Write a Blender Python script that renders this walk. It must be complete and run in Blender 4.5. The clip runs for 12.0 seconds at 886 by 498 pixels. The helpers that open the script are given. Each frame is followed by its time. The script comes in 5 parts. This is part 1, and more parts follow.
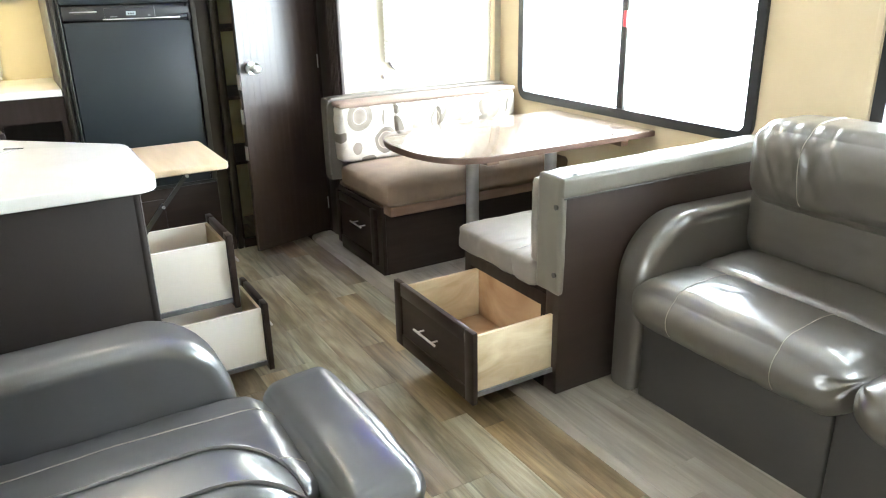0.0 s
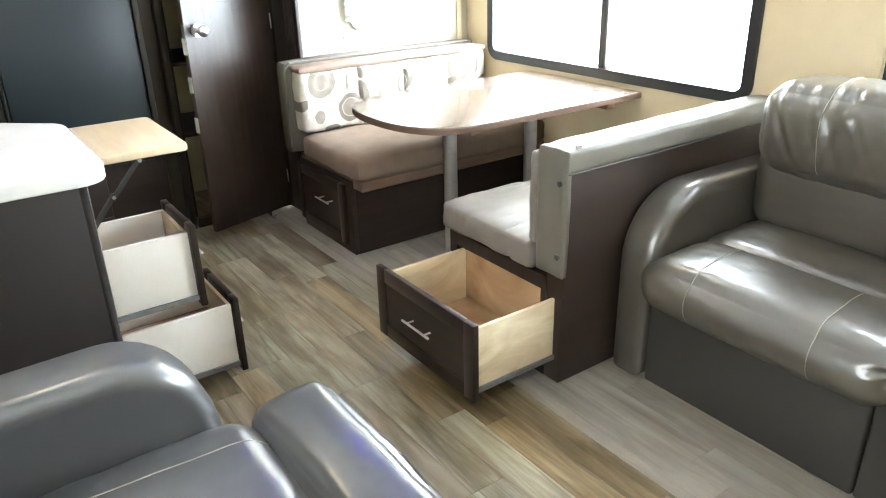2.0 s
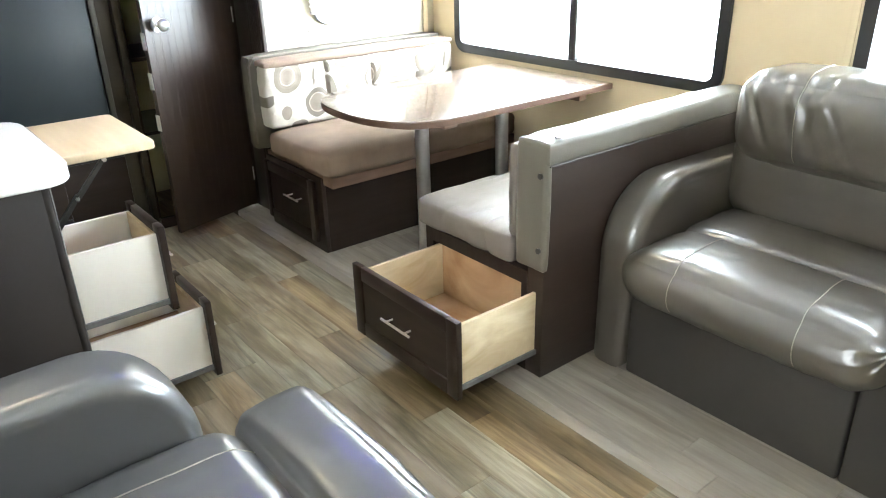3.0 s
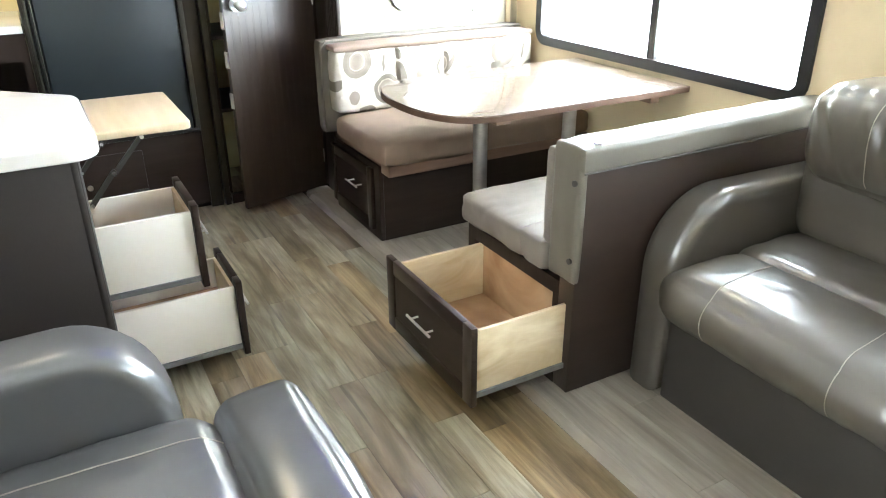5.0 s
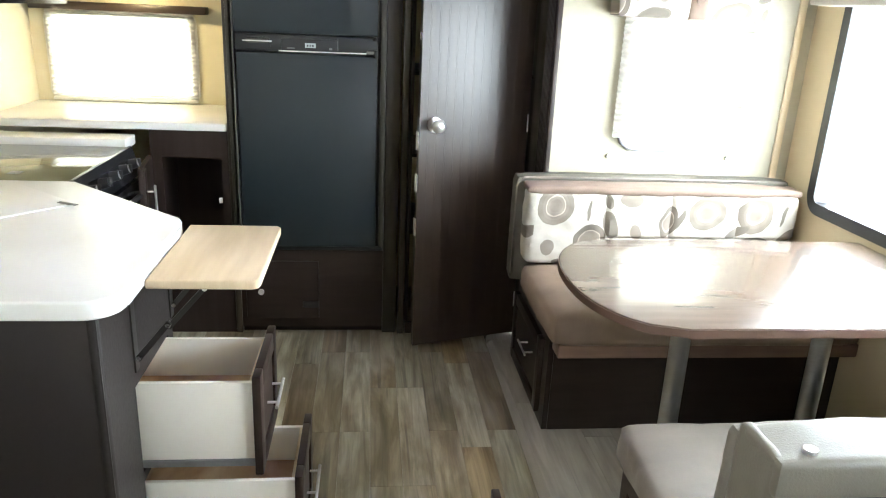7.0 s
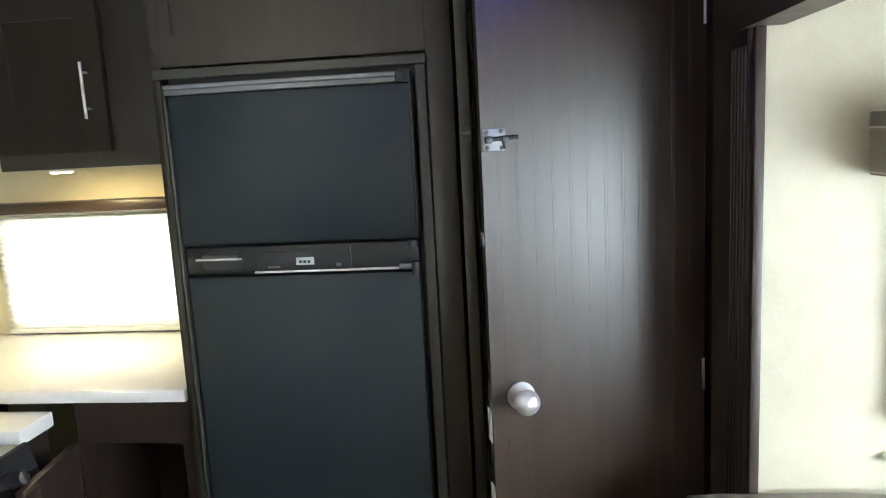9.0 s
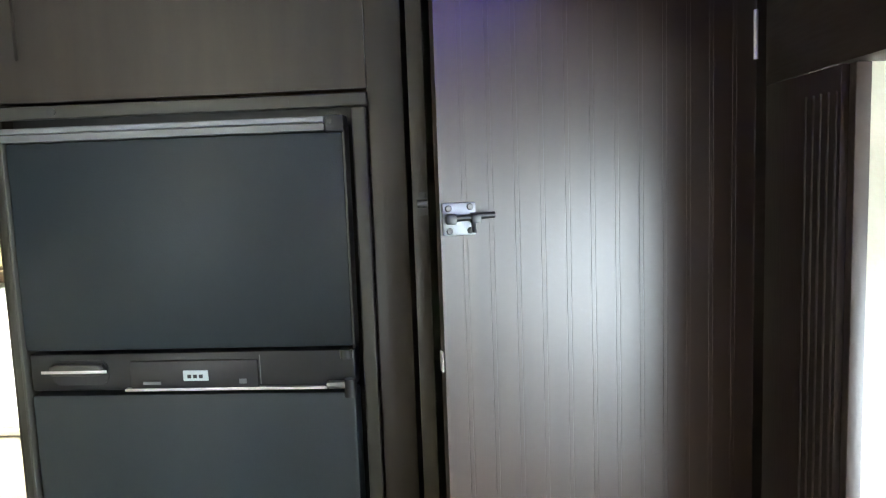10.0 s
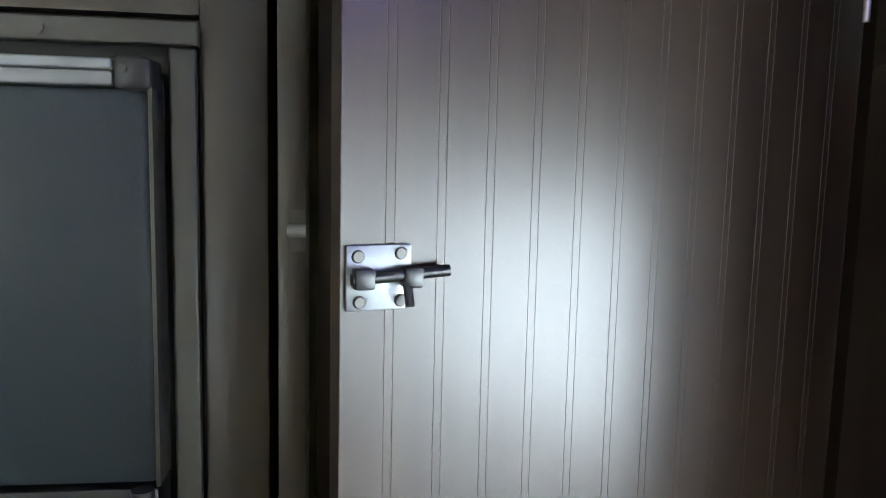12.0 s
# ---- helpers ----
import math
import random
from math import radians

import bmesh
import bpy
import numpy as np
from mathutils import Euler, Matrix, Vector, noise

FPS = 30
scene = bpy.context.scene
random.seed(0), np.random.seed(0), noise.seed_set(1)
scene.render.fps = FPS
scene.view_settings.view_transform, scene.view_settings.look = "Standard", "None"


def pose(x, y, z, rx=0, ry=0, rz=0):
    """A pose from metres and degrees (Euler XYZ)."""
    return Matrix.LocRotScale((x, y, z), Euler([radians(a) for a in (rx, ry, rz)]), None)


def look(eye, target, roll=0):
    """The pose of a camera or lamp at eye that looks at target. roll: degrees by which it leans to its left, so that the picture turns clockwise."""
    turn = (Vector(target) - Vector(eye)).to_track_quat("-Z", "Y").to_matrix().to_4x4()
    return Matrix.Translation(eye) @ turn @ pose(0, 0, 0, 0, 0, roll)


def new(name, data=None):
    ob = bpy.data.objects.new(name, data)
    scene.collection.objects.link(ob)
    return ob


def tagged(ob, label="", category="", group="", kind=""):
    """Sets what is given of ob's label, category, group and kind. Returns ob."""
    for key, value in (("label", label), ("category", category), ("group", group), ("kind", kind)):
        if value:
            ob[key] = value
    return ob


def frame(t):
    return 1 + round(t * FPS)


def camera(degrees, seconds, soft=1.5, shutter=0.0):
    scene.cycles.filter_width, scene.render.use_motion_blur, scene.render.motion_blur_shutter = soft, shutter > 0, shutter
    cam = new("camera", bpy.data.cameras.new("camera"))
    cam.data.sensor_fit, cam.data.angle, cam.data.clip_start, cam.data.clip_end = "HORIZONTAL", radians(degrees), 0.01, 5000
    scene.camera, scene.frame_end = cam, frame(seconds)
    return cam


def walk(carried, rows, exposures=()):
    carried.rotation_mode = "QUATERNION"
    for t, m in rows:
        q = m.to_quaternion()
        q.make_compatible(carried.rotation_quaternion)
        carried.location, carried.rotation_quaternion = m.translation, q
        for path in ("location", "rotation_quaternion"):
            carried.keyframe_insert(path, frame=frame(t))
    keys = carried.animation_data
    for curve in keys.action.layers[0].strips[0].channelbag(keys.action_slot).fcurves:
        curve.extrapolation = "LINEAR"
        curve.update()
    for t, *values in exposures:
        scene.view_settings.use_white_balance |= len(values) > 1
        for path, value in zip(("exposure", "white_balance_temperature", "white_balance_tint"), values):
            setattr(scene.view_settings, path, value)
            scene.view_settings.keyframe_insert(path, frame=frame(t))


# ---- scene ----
cam = camera(62.7, 12.0, soft=1.1)
PATH = [
    (0, (0.018, -0.053, 1.368), (0.963, 1.57, 0.678), -1.2),
    (0.5, (0.024, -0.032, 1.366), (0.962, 1.592, 0.67), -1.3),
    (1, (0.034, 0.045, 1.355), (0.996, 1.635, 0.616), -1.6),
    (1.5, (0.039, 0.144, 1.355), (1.036, 1.69, 0.57), -1.8),
    (2, (0.026, 0.232, 1.364), (1.072, 1.737, 0.563), -1.5),
    (2.5, (0.012, 0.282, 1.353), (1.12, 1.739, 0.546), -1.7),
    (3, (0.007, 0.297, 1.349), (1.134, 1.734, 0.534), -1.5),
    (5, (0.237, 0.232, 1.356), (1.116, 1.818, 0.511), -0.4),
    (5.5, (0.351, 0.214, 1.351), (1.07, 1.877, 0.503), 0.7),
    (6, (0.478, 0.298, 1.361), (1.045, 2.038, 0.554), 1.0),
    (6.5, (0.638, 0.489, 1.406), (1.023, 2.312, 0.681), 1.6),
    (7, (0.812, 0.748, 1.42), (1.019, 2.636, 0.793), 2.6),
    (7.5, (0.96, 1.097, 1.465), (1.025, 3.02, 0.92), 2.0),
    (7.7, (0.977, 1.257, 1.459), (0.995, 3.185, 0.928), 1.3),
    (9.4, (1.11, 2.362, 1.574), (0.841, 4.326, 1.306), -2.9),
    (9.5, (1.107, 2.412, 1.58), (0.84, 4.377, 1.32), -2.6),
    (10, (1.086, 2.617, 1.587), (0.937, 4.6, 1.366), -2.1),
    (10.5, (1.11, 2.786, 1.583), (1.059, 4.776, 1.382), -2.2),
    (11, (1.13, 2.937, 1.607), (1.064, 4.927, 1.424), -1.3),
    (11.5, (1.1, 3.027, 1.599), (1.068, 5.015, 1.385), 0.2),
    (12, (1.017, 3.116, 1.593), (1.269, 5.087, 1.365), 1.3),
]
EXPOSURES = [(0.0, 0.50, 6400, 9), (5.8, 0.50, 6400, 9), (6.5, 0.30, 6400, 9), (7.0, 0.02, 6450, 9), (7.5, -0.60, 6500, 10),
             (9.3, -0.20, 6350, 8), (10.2, 0.20, 6350, 8), (11.2, 0.28, 6300, 8), (12.0, 0.10, 6250, 7)]
walk(cam, [(t, look(e, g, r)) for t, e, g, r in PATH], EXPOSURES)

# ---------- light ----------
world = bpy.data.worlds.new("daylight")
scene.world = world
world.use_nodes = True
_wn = world.node_tree.nodes
_sky = _wn.new("ShaderNodeTexSky")
_sky.sky_type = "NISHITA"
_sky.sun_disc = False
_sky.sun_elevation, _sky.sun_rotation = radians(48), radians(75)
world.node_tree.links.new(_sky.outputs[0], _wn["Background"].inputs[0])
_wn["Background"].inputs[1].default_value = 0.12
WINDOW_GLOW = 38.0        # overcast daylight seen through the panes
PUCK_WATTS = 5.0          # warm lamp under the wall cabinet

# ---------- helpers ----------
ORIGIN = {}


def material(name, base, base2=None, rough=0.5, metal=0.0, scale=6.0, stretch=(1, 1, 1), bump=0.0, distort=0.0,
             bump_scale=90.0, rough_var=0.08, coat=0.0, tile_random=0.0, spec=0.5, coat_rough=0.03):
    """A surface with broad and fine variation, in metres."""
    m = bpy.data.materials.new(name)
    m.use_nodes = True
    n, l = m.node_tree.nodes, m.node_tree.links
    b = n["Principled BSDF"]
    co, mp = n.new("ShaderNodeTexCoord"), n.new("ShaderNodeMapping")
    mp.inputs["Scale"].default_value = stretch
    l.new(co.outputs["Object"], mp.inputs[0])
    big, fine = n.new("ShaderNodeTexNoise"), n.new("ShaderNodeTexNoise")
    big.inputs["Scale"].default_value, big.inputs["Detail"].default_value = scale, 6
    big.inputs["Distortion"].default_value = distort
    fine.inputs["Scale"].default_value, fine.inputs["Detail"].default_value = bump_scale, 4
    vec = mp.outputs[0]
    if tile_random:
        info, mul, add = n.new("ShaderNodeObjectInfo"), n.new("ShaderNodeMath"), n.new("ShaderNodeVectorMath")
        mul.operation, mul.inputs[1].default_value = "MULTIPLY", 37.0
        l.new(info.outputs["Random"], mul.inputs[0])
        l.new(vec, add.inputs[0])
        l.new(mul.outputs[0], add.inputs[1])
        vec = add.outputs[0]
    l.new(vec, big.inputs["Vector"])
    l.new(vec, fine.inputs["Vector"])
    ramp = n.new("ShaderNodeValToRGB")
    base2 = base2 or tuple(min(1, c * 1.25) for c in base)
    ramp.color_ramp.elements[0].position, ramp.color_ramp.elements[1].position = 0.3, 0.7
    ramp.color_ramp.elements[0].color, ramp.color_ramp.elements[1].color = (*base, 1), (*base2, 1)
    l.new(big.outputs["Fac"], ramp.inputs[0])
    l.new(ramp.outputs[0], b.inputs["Base Color"])
    rr = n.new("ShaderNodeMapRange")
    rr.inputs["To Min"].default_value, rr.inputs["To Max"].default_value = max(0.02, rough - rough_var), min(1, rough + rough_var)
    l.new(fine.outputs["Fac"], rr.inputs["Value"])
    l.new(rr.outputs[0], b.inputs["Roughness"])
    b.inputs["Metallic"].default_value = metal
    b.inputs["Coat Weight"].default_value, b.inputs["Coat Roughness"].default_value = coat, coat_rough
    b.inputs["Specular IOR Level"].default_value = spec
    if bump:
        bp = n.new("ShaderNodeBump")
        bp.inputs["Strength"].default_value, bp.inputs["Distance"].default_value = bump, 0.002
        l.new(fine.outputs["Fac"], bp.inputs["Height"])
        l.new(bp.outputs[0], b.inputs["Normal"])
    return m


def plank_material(name, tones, grey, low=(0.42, 0.38, 0.33), high=(1.40, 1.37, 1.30), worn=0.35, blotch=(0.52, 0.46, 0.38), streaks=0.8):
    """Printed wood-look vinyl: one tone a plank, long grain, knots and worn pale streaks."""
    m = material(name, (0.2, 0.15, 0.1), rough=0.36, bump=0.05, bump_scale=120, stretch=(1, 1, 1))
    n, l = m.node_tree.nodes, m.node_tree.links
    b = n["Principled BSDF"]
    co, info = n.new("ShaderNodeTexCoord"), n.new("ShaderNodeObjectInfo")
    tone = n.new("ShaderNodeValToRGB")
    tone.color_ramp.interpolation = "CONSTANT"
    while len(tone.color_ramp.elements) < len(tones):
        tone.color_ramp.elements.new(0.5)
    for i, c in enumerate(tones):
        tone.color_ramp.elements[i].position = i / len(tones)
        tone.color_ramp.elements[i].color = (*c, 1)
    l.new(info.outputs["Random"], tone.inputs[0])
    off, add, mp = n.new("ShaderNodeMath"), n.new("ShaderNodeVectorMath"), n.new("ShaderNodeMapping")
    off.operation, off.inputs[1].default_value = "MULTIPLY", 61.0
    l.new(info.outputs["Random"], off.inputs[0])
    l.new(co.outputs["Object"], add.inputs[0])
    l.new(off.outputs[0], add.inputs[1])
    mp.inputs["Scale"].default_value = (11, 0.7, 1)
    l.new(add.outputs[0], mp.inputs[0])
    grain, patch = n.new("ShaderNodeTexNoise"), n.new("ShaderNodeTexNoise")
    grain.inputs["Scale"].default_value, grain.inputs["Detail"].default_value = 2.6, 9
    grain.inputs["Roughness"].default_value, grain.inputs["Distortion"].default_value = 0.66, 0.9
    patch.inputs["Scale"].default_value, patch.inputs["Detail"].default_value = 0.9, 4
    l.new(mp.outputs[0], grain.inputs["Vector"])
    l.new(mp.outputs[0], patch.inputs["Vector"])
    gr = n.new("ShaderNodeValToRGB")
    gr.color_ramp.elements[0].position, gr.color_ramp.elements[1].position = 0.30, 0.72
    gr.color_ramp.elements[0].color, gr.color_ramp.elements[1].color = (*low, 1), (*high, 1)
    l.new(grain.outputs["Fac"], gr.inputs[0])
    mul = n.new("ShaderNodeMix")
    mul.data_type, mul.blend_type = "RGBA", "MULTIPLY"
    mul.inputs["Factor"].default_value = 1.0
    l.new(tone.outputs[0], mul.inputs[6])
    l.new(gr.outputs[0], mul.inputs[7])
    pr = n.new("ShaderNodeMapRange")
    pr.inputs["From Min"].default_value, pr.inputs["From Max"].default_value = 0.45, 0.75
    pr.inputs["To Max"].default_value = worn
    l.new(patch.outputs["Fac"], pr.inputs["Value"])
    mix = n.new("ShaderNodeMix")
    mix.data_type = "RGBA"
    l.new(pr.outputs[0], mix.inputs["Factor"])
    l.new(mul.outputs[2], mix.inputs[6])
    mix.inputs[7].default_value = (*grey, 1)
    blot, bm2, br, dark = n.new("ShaderNodeTexNoise"), n.new("ShaderNodeMapping"), n.new("ShaderNodeValToRGB"), n.new("ShaderNodeMix")
    bm2.inputs["Scale"].default_value = (6.5, 1.4, 1)
    blot.inputs["Scale"].default_value, blot.inputs["Detail"].default_value, blot.inputs["Distortion"].default_value = 2.0, 5, 0.6
    br.color_ramp.elements[0].position, br.color_ramp.elements[1].position = 0.36, 0.62
    br.color_ramp.elements[0].color, br.color_ramp.elements[1].color = (*blotch, 1), (1.06, 1.05, 1.03, 1)
    dark.data_type, dark.blend_type = "RGBA", "MULTIPLY"
    dark.inputs["Factor"].default_value = 1.0
    l.new(add.outputs[0], bm2.inputs[0])
    l.new(bm2.outputs[0], blot.inputs["Vector"])
    l.new(blot.outputs["Fac"], br.inputs[0])
    l.new(mix.outputs[2], dark.inputs[6])
    l.new(br.outputs[0], dark.inputs[7])
    streak, sm, sr, fin = n.new("ShaderNodeTexNoise"), n.new("ShaderNodeMapping"), n.new("ShaderNodeValToRGB"), n.new("ShaderNodeMix")
    sm.inputs["Scale"].default_value = (26, 1.1, 1)
    streak.inputs["Scale"].default_value, streak.inputs["Detail"].default_value, streak.inputs["Distortion"].default_value = 1.4, 3, 0.5
    for e, (q, c) in zip((sr.color_ramp.elements[0], sr.color_ramp.elements[1], sr.color_ramp.elements.new(0.40), sr.color_ramp.elements.new(0.66)),
                         ((0.30, 0.55), (0.76, 1.50), (0.40, 1.0), (0.66, 1.0))):
        e.position, e.color = q, (c, c, c, 1)
    fin.data_type, fin.blend_type = "RGBA", "MULTIPLY"
    fin.inputs["Factor"].default_value = streaks
    l.new(add.outputs[0], sm.inputs[0])
    l.new(sm.outputs[0], streak.inputs["Vector"])
    l.new(streak.outputs["Fac"], sr.inputs[0])
    l.new(dark.outputs[2], fin.inputs[6])
    l.new(sr.outputs[0], fin.inputs[7])
    l.new(fin.outputs[2], b.inputs["Base Color"])
    return m


# printed motifs, in metres on the cloth: centre, half sizes, lean in degrees, look
MOTIFS = ((-0.444, 0.244, 0.066, 0.078, 25, "disc"), (-0.303, 0.110, 0.063, 0.068, 10, "ring"), (-0.228, 0.170, 0.028, 0.056, -22, "dark"),
          (-0.312, 0.232, 0.007, 0.042, 8, "dark"), (-0.240, 0.262, 0.016, 0.030, -15, "dark"), (-0.154, 0.272, 0.048, 0.026, 0, "pale"),
          (-0.128, 0.146, 0.020, 0.034, -25, "pale"), (-0.006, 0.188, 0.034, 0.062, 12, "ring"), (0.038, 0.200, 0.011, 0.042, 25, "dark"),
          (0.145, 0.226, 0.074, 0.064, -12, "disc"), (0.341, 0.220, 0.068, 0.072, 15, "disc"), (0.275, 0.152, 0.052, 0.018, -30, "dark"),
          (0.455, 0.216, 0.008, 0.040, 10, "dark"), (-0.463, 0.078, 0.024, 0.032, 20, "pale"), (-0.150, 0.066, 0.064, 0.030, -8, "dark"),
          (0.140, 0.082, 0.074, 0.042, -14, "disc"), (0.360, 0.088, 0.072, 0.046, 8, "ring"), (0.020, 0.095, 0.018, 0.030, 35, "dark"),
          (0.262, 0.075, 0.010, 0.034, 14, "dark"), (0.490, 0.140, 0.050, 0.022, -24, "dark"), (-0.400, 0.022, 0.040, 0.020, 0, "dark"))
PRINT = {"dark": ((0, 0.33), (0.44, 0.39), (0.5, 1)), "pale": ((0, 0.50), (0.5, 1)),
         "disc": ((0, 0.47), (0.17, 0.53), (0.24, 0.95), (0.27, 0.47), (0.36, 0.42), (0.5, 1)),
         "ring": ((0, 0.42), (0.27, 0.48), (0.31, 0.95), (0.335, 0.32), (0.5, 1))}


def ring_fabric(name):
    """Woven cream fabric printed with taupe rings, discs and leaf shapes."""
    m = material(name, (0.62, 0.57, 0.5), rough=0.9, bump=0.25, bump_scale=420)
    n, l = m.node_tree.nodes, m.node_tree.links
    b = n["Principled BSDF"]
    co, sep, flat = n.new("ShaderNodeTexCoord"), n.new("ShaderNodeSeparateXYZ"), n.new("ShaderNodeCombineXYZ")
    l.new(co.outputs["Object"], sep.inputs[0])
    for k, (axis, hi, lo) in enumerate((("X", 0.52, -0.52), ("Z", 0.29, 0.0))):
        wrap = n.new("ShaderNodeMath")
        wrap.operation = "WRAP"
        wrap.inputs[1].default_value, wrap.inputs[2].default_value = hi, lo
        l.new(sep.outputs[axis], wrap.inputs[0])
        l.new(wrap.outputs[0], flat.inputs[k])
    wob, shift, wadd = n.new("ShaderNodeTexNoise"), n.new("ShaderNodeVectorMath"), n.new("ShaderNodeVectorMath")
    wob.inputs["Scale"].default_value = 14
    shift.operation = "MULTIPLY_ADD"
    shift.inputs[1].default_value, shift.inputs[2].default_value = (0.022, 0.022, 0), (-0.011, -0.011, 0)
    l.new(flat.outputs[0], wob.inputs["Vector"])
    l.new(wob.outputs["Color"], shift.inputs[0])
    l.new(flat.outputs[0], wadd.inputs[0])
    l.new(shift.outputs[0], wadd.inputs[1])
    last = None
    for cx, cz, rx, rz, lean, look_of in MOTIFS:
        mp, far, r, mul = n.new("ShaderNodeMapping"), n.new("ShaderNodeVectorMath"), n.new("ShaderNodeValToRGB"), n.new("ShaderNodeMix")
        mp.vector_type = "TEXTURE"
        mp.inputs["Location"].default_value = (cx, cz, 0)
        mp.inputs["Rotation"].default_value = (0, 0, radians(-lean))
        mp.inputs["Scale"].default_value = (2 * rx, 2 * rz, 1)
        far.operation = "LENGTH"
        l.new(wadd.outputs[0], mp.inputs[0])
        l.new(mp.outputs[0], far.inputs[0])
        stops = PRINT[look_of]
        r.color_ramp.interpolation = "CONSTANT"
        while len(r.color_ramp.elements) < len(stops):
            r.color_ramp.elements.new(0.9)
        for e, (q, c) in zip(r.color_ramp.elements, stops):
            e.position = q
            e.color = (1, 1, 1, 1) if c == 1 else (c, c * 0.92, c * 0.86, 1)
        l.new(far.outputs["Value"], r.inputs[0])
        mul.data_type, mul.blend_type = "RGBA", "DARKEN"
        mul.inputs["Factor"].default_value = 1.0
        if last is None:
            mul.inputs[6].default_value = (1, 1, 1, 1)
        else:
            l.new(last, mul.inputs[6])
        l.new(r.outputs[0], mul.inputs[7])
        last = mul.outputs[2]
    cloth = n.new("ShaderNodeMix")
    cloth.data_type, cloth.blend_type = "RGBA", "MULTIPLY"
    cloth.inputs["Factor"].default_value = 1.0
    cloth.inputs[6].default_value = (0.50, 0.465, 0.405, 1)
    l.new(last, cloth.inputs[7])
    l.new(cloth.outputs[2], b.inputs["Base Color"])
    return m


def glow_material(name, colour, strength):
    m = bpy.data.materials.new(name)
    m.use_nodes = True
    n = m.node_tree.nodes
    n.remove(n["Principled BSDF"])
    e = n.new("ShaderNodeEmission")
    e.inputs[0].default_value, e.inputs[1].default_value = (*colour, 1), strength
    m.node_tree.links.new(e.outputs[0], n["Material Output"].inputs[0])
    return m


def shade_material(name, colour, through_share):
    """Pleated blind cloth, which lets daylight glow through."""
    m = material(name, colour, rough=0.9)
    n, l = m.node_tree.nodes, m.node_tree.links
    b, t, mix = n["Principled BSDF"], n.new("ShaderNodeBsdfTranslucent"), n.new("ShaderNodeMixShader")
    t.inputs[0].default_value = (*colour, 1)
    mix.inputs[0].default_value = through_share
    l.new(b.outputs[0], mix.inputs[1])
    l.new(t.outputs[0], mix.inputs[2])
    l.new(mix.outputs[0], n["Material Output"].inputs[0])
    return m


def glass_material(name, tint=(0.95, 0.97, 0.96)):
    m = bpy.data.materials.new(name)
    m.use_nodes = True
    n, l = m.node_tree.nodes, m.node_tree.links
    n.remove(n["Principled BSDF"])
    tr, gl, mix = n.new("ShaderNodeBsdfTransparent"), n.new("ShaderNodeBsdfGlossy"), n.new("ShaderNodeMixShader")
    tr.inputs[0].default_value = (*tint, 1)
    gl.inputs["Roughness"].default_value = 0.02
    mix.inputs[0].default_value = 0.05
    l.new(tr.outputs[0], mix.inputs[1])
    l.new(gl.outputs[0], mix.inputs[2])
    l.new(mix.outputs[0], n["Material Output"].inputs[0])
    return m


def thing(name, label, category, at=(0, 0, 0), group="", kind=""):
    ob = new(name)
    ob.empty_display_size = 0.1
    ob.location = at
    ORIGIN[ob.name] = Vector(at)
    return tagged(ob, label, category, group, kind)


def finish(me, smooth):
    if smooth:
        for p in me.polygons:
            p.use_smooth = True
        me.set_sharp_from_angle(angle=radians(smooth))


def part(name, bm, mat, parent, label="", smooth=35):
    """Links a bmesh, in world metres, as one mesh under a thing or a part."""
    o = ORIGIN[parent.name]
    bmesh.ops.translate(bm, verts=bm.verts, vec=-o)
    bmesh.ops.recalc_face_normals(bm, faces=bm.faces)
    me = bpy.data.meshes.new(name)
    bm.to_mesh(me)
    bm.free()
    me.materials.append(mat)
    finish(me, smooth)
    ob = new(name, me)
    ob.parent = parent
    ORIGIN[ob.name] = o
    return tagged(ob, label)


def solo(name, bm, mat, label, category, at=(0, 0, 0), group="", kind="", smooth=35):
    """A thing that is a single mesh."""
    bmesh.ops.translate(bm, verts=bm.verts, vec=-Vector(at))
    bmesh.ops.recalc_face_normals(bm, faces=bm.faces)
    me = bpy.data.meshes.new(name)
    bm.to_mesh(me)
    bm.free()
    me.materials.append(mat)
    finish(me, smooth)
    ob = new(name, me)
    ob.location = at
    ORIGIN[ob.name] = Vector(at)
    return tagged(ob, label, category, group, kind)


def box(x0, y0, z0, x1, y1, z1, bevel=0.0, seg=2, bm=None):
    own = bmesh.new()
    bmesh.ops.create_cube(own, size=1)
    for v in own.verts:
        v.co = Vector(((x0 + x1) / 2 + v.co.x * (x1 - x0), (y0 + y1) / 2 + v.co.y * (y1 - y0), (z0 + z1) / 2 + v.co.z * (z1 - z0)))
    if bevel:
        bmesh.ops.bevel(own, geom=own.edges[:], offset=bevel, segments=seg, affect="EDGES", profile=0.5)
    return merge(bm, own)


def merge(bm, own):
    if bm is None:
        return own
    me = bpy.data.meshes.new("tmp")
    own.to_mesh(me)
    own.free()
    bm.from_mesh(me)
    bpy.data.meshes.remove(me)
    return bm


def rod(a, b, r, bm=None, n=14, r2=None):
    a, b = Vector(a), Vector(b)
    own = bmesh.new()
    bmesh.ops.create_cone(own, cap_ends=True, segments=n, radius1=r, radius2=r if r2 is None else r2, depth=(b - a).length)
    q = (b - a).to_track_quat("Z", "Y").to_matrix().to_4x4()
    bmesh.ops.transform(own, matrix=Matrix.Translation((a + b) / 2) @ q, verts=own.verts)
    return merge(bm, own)


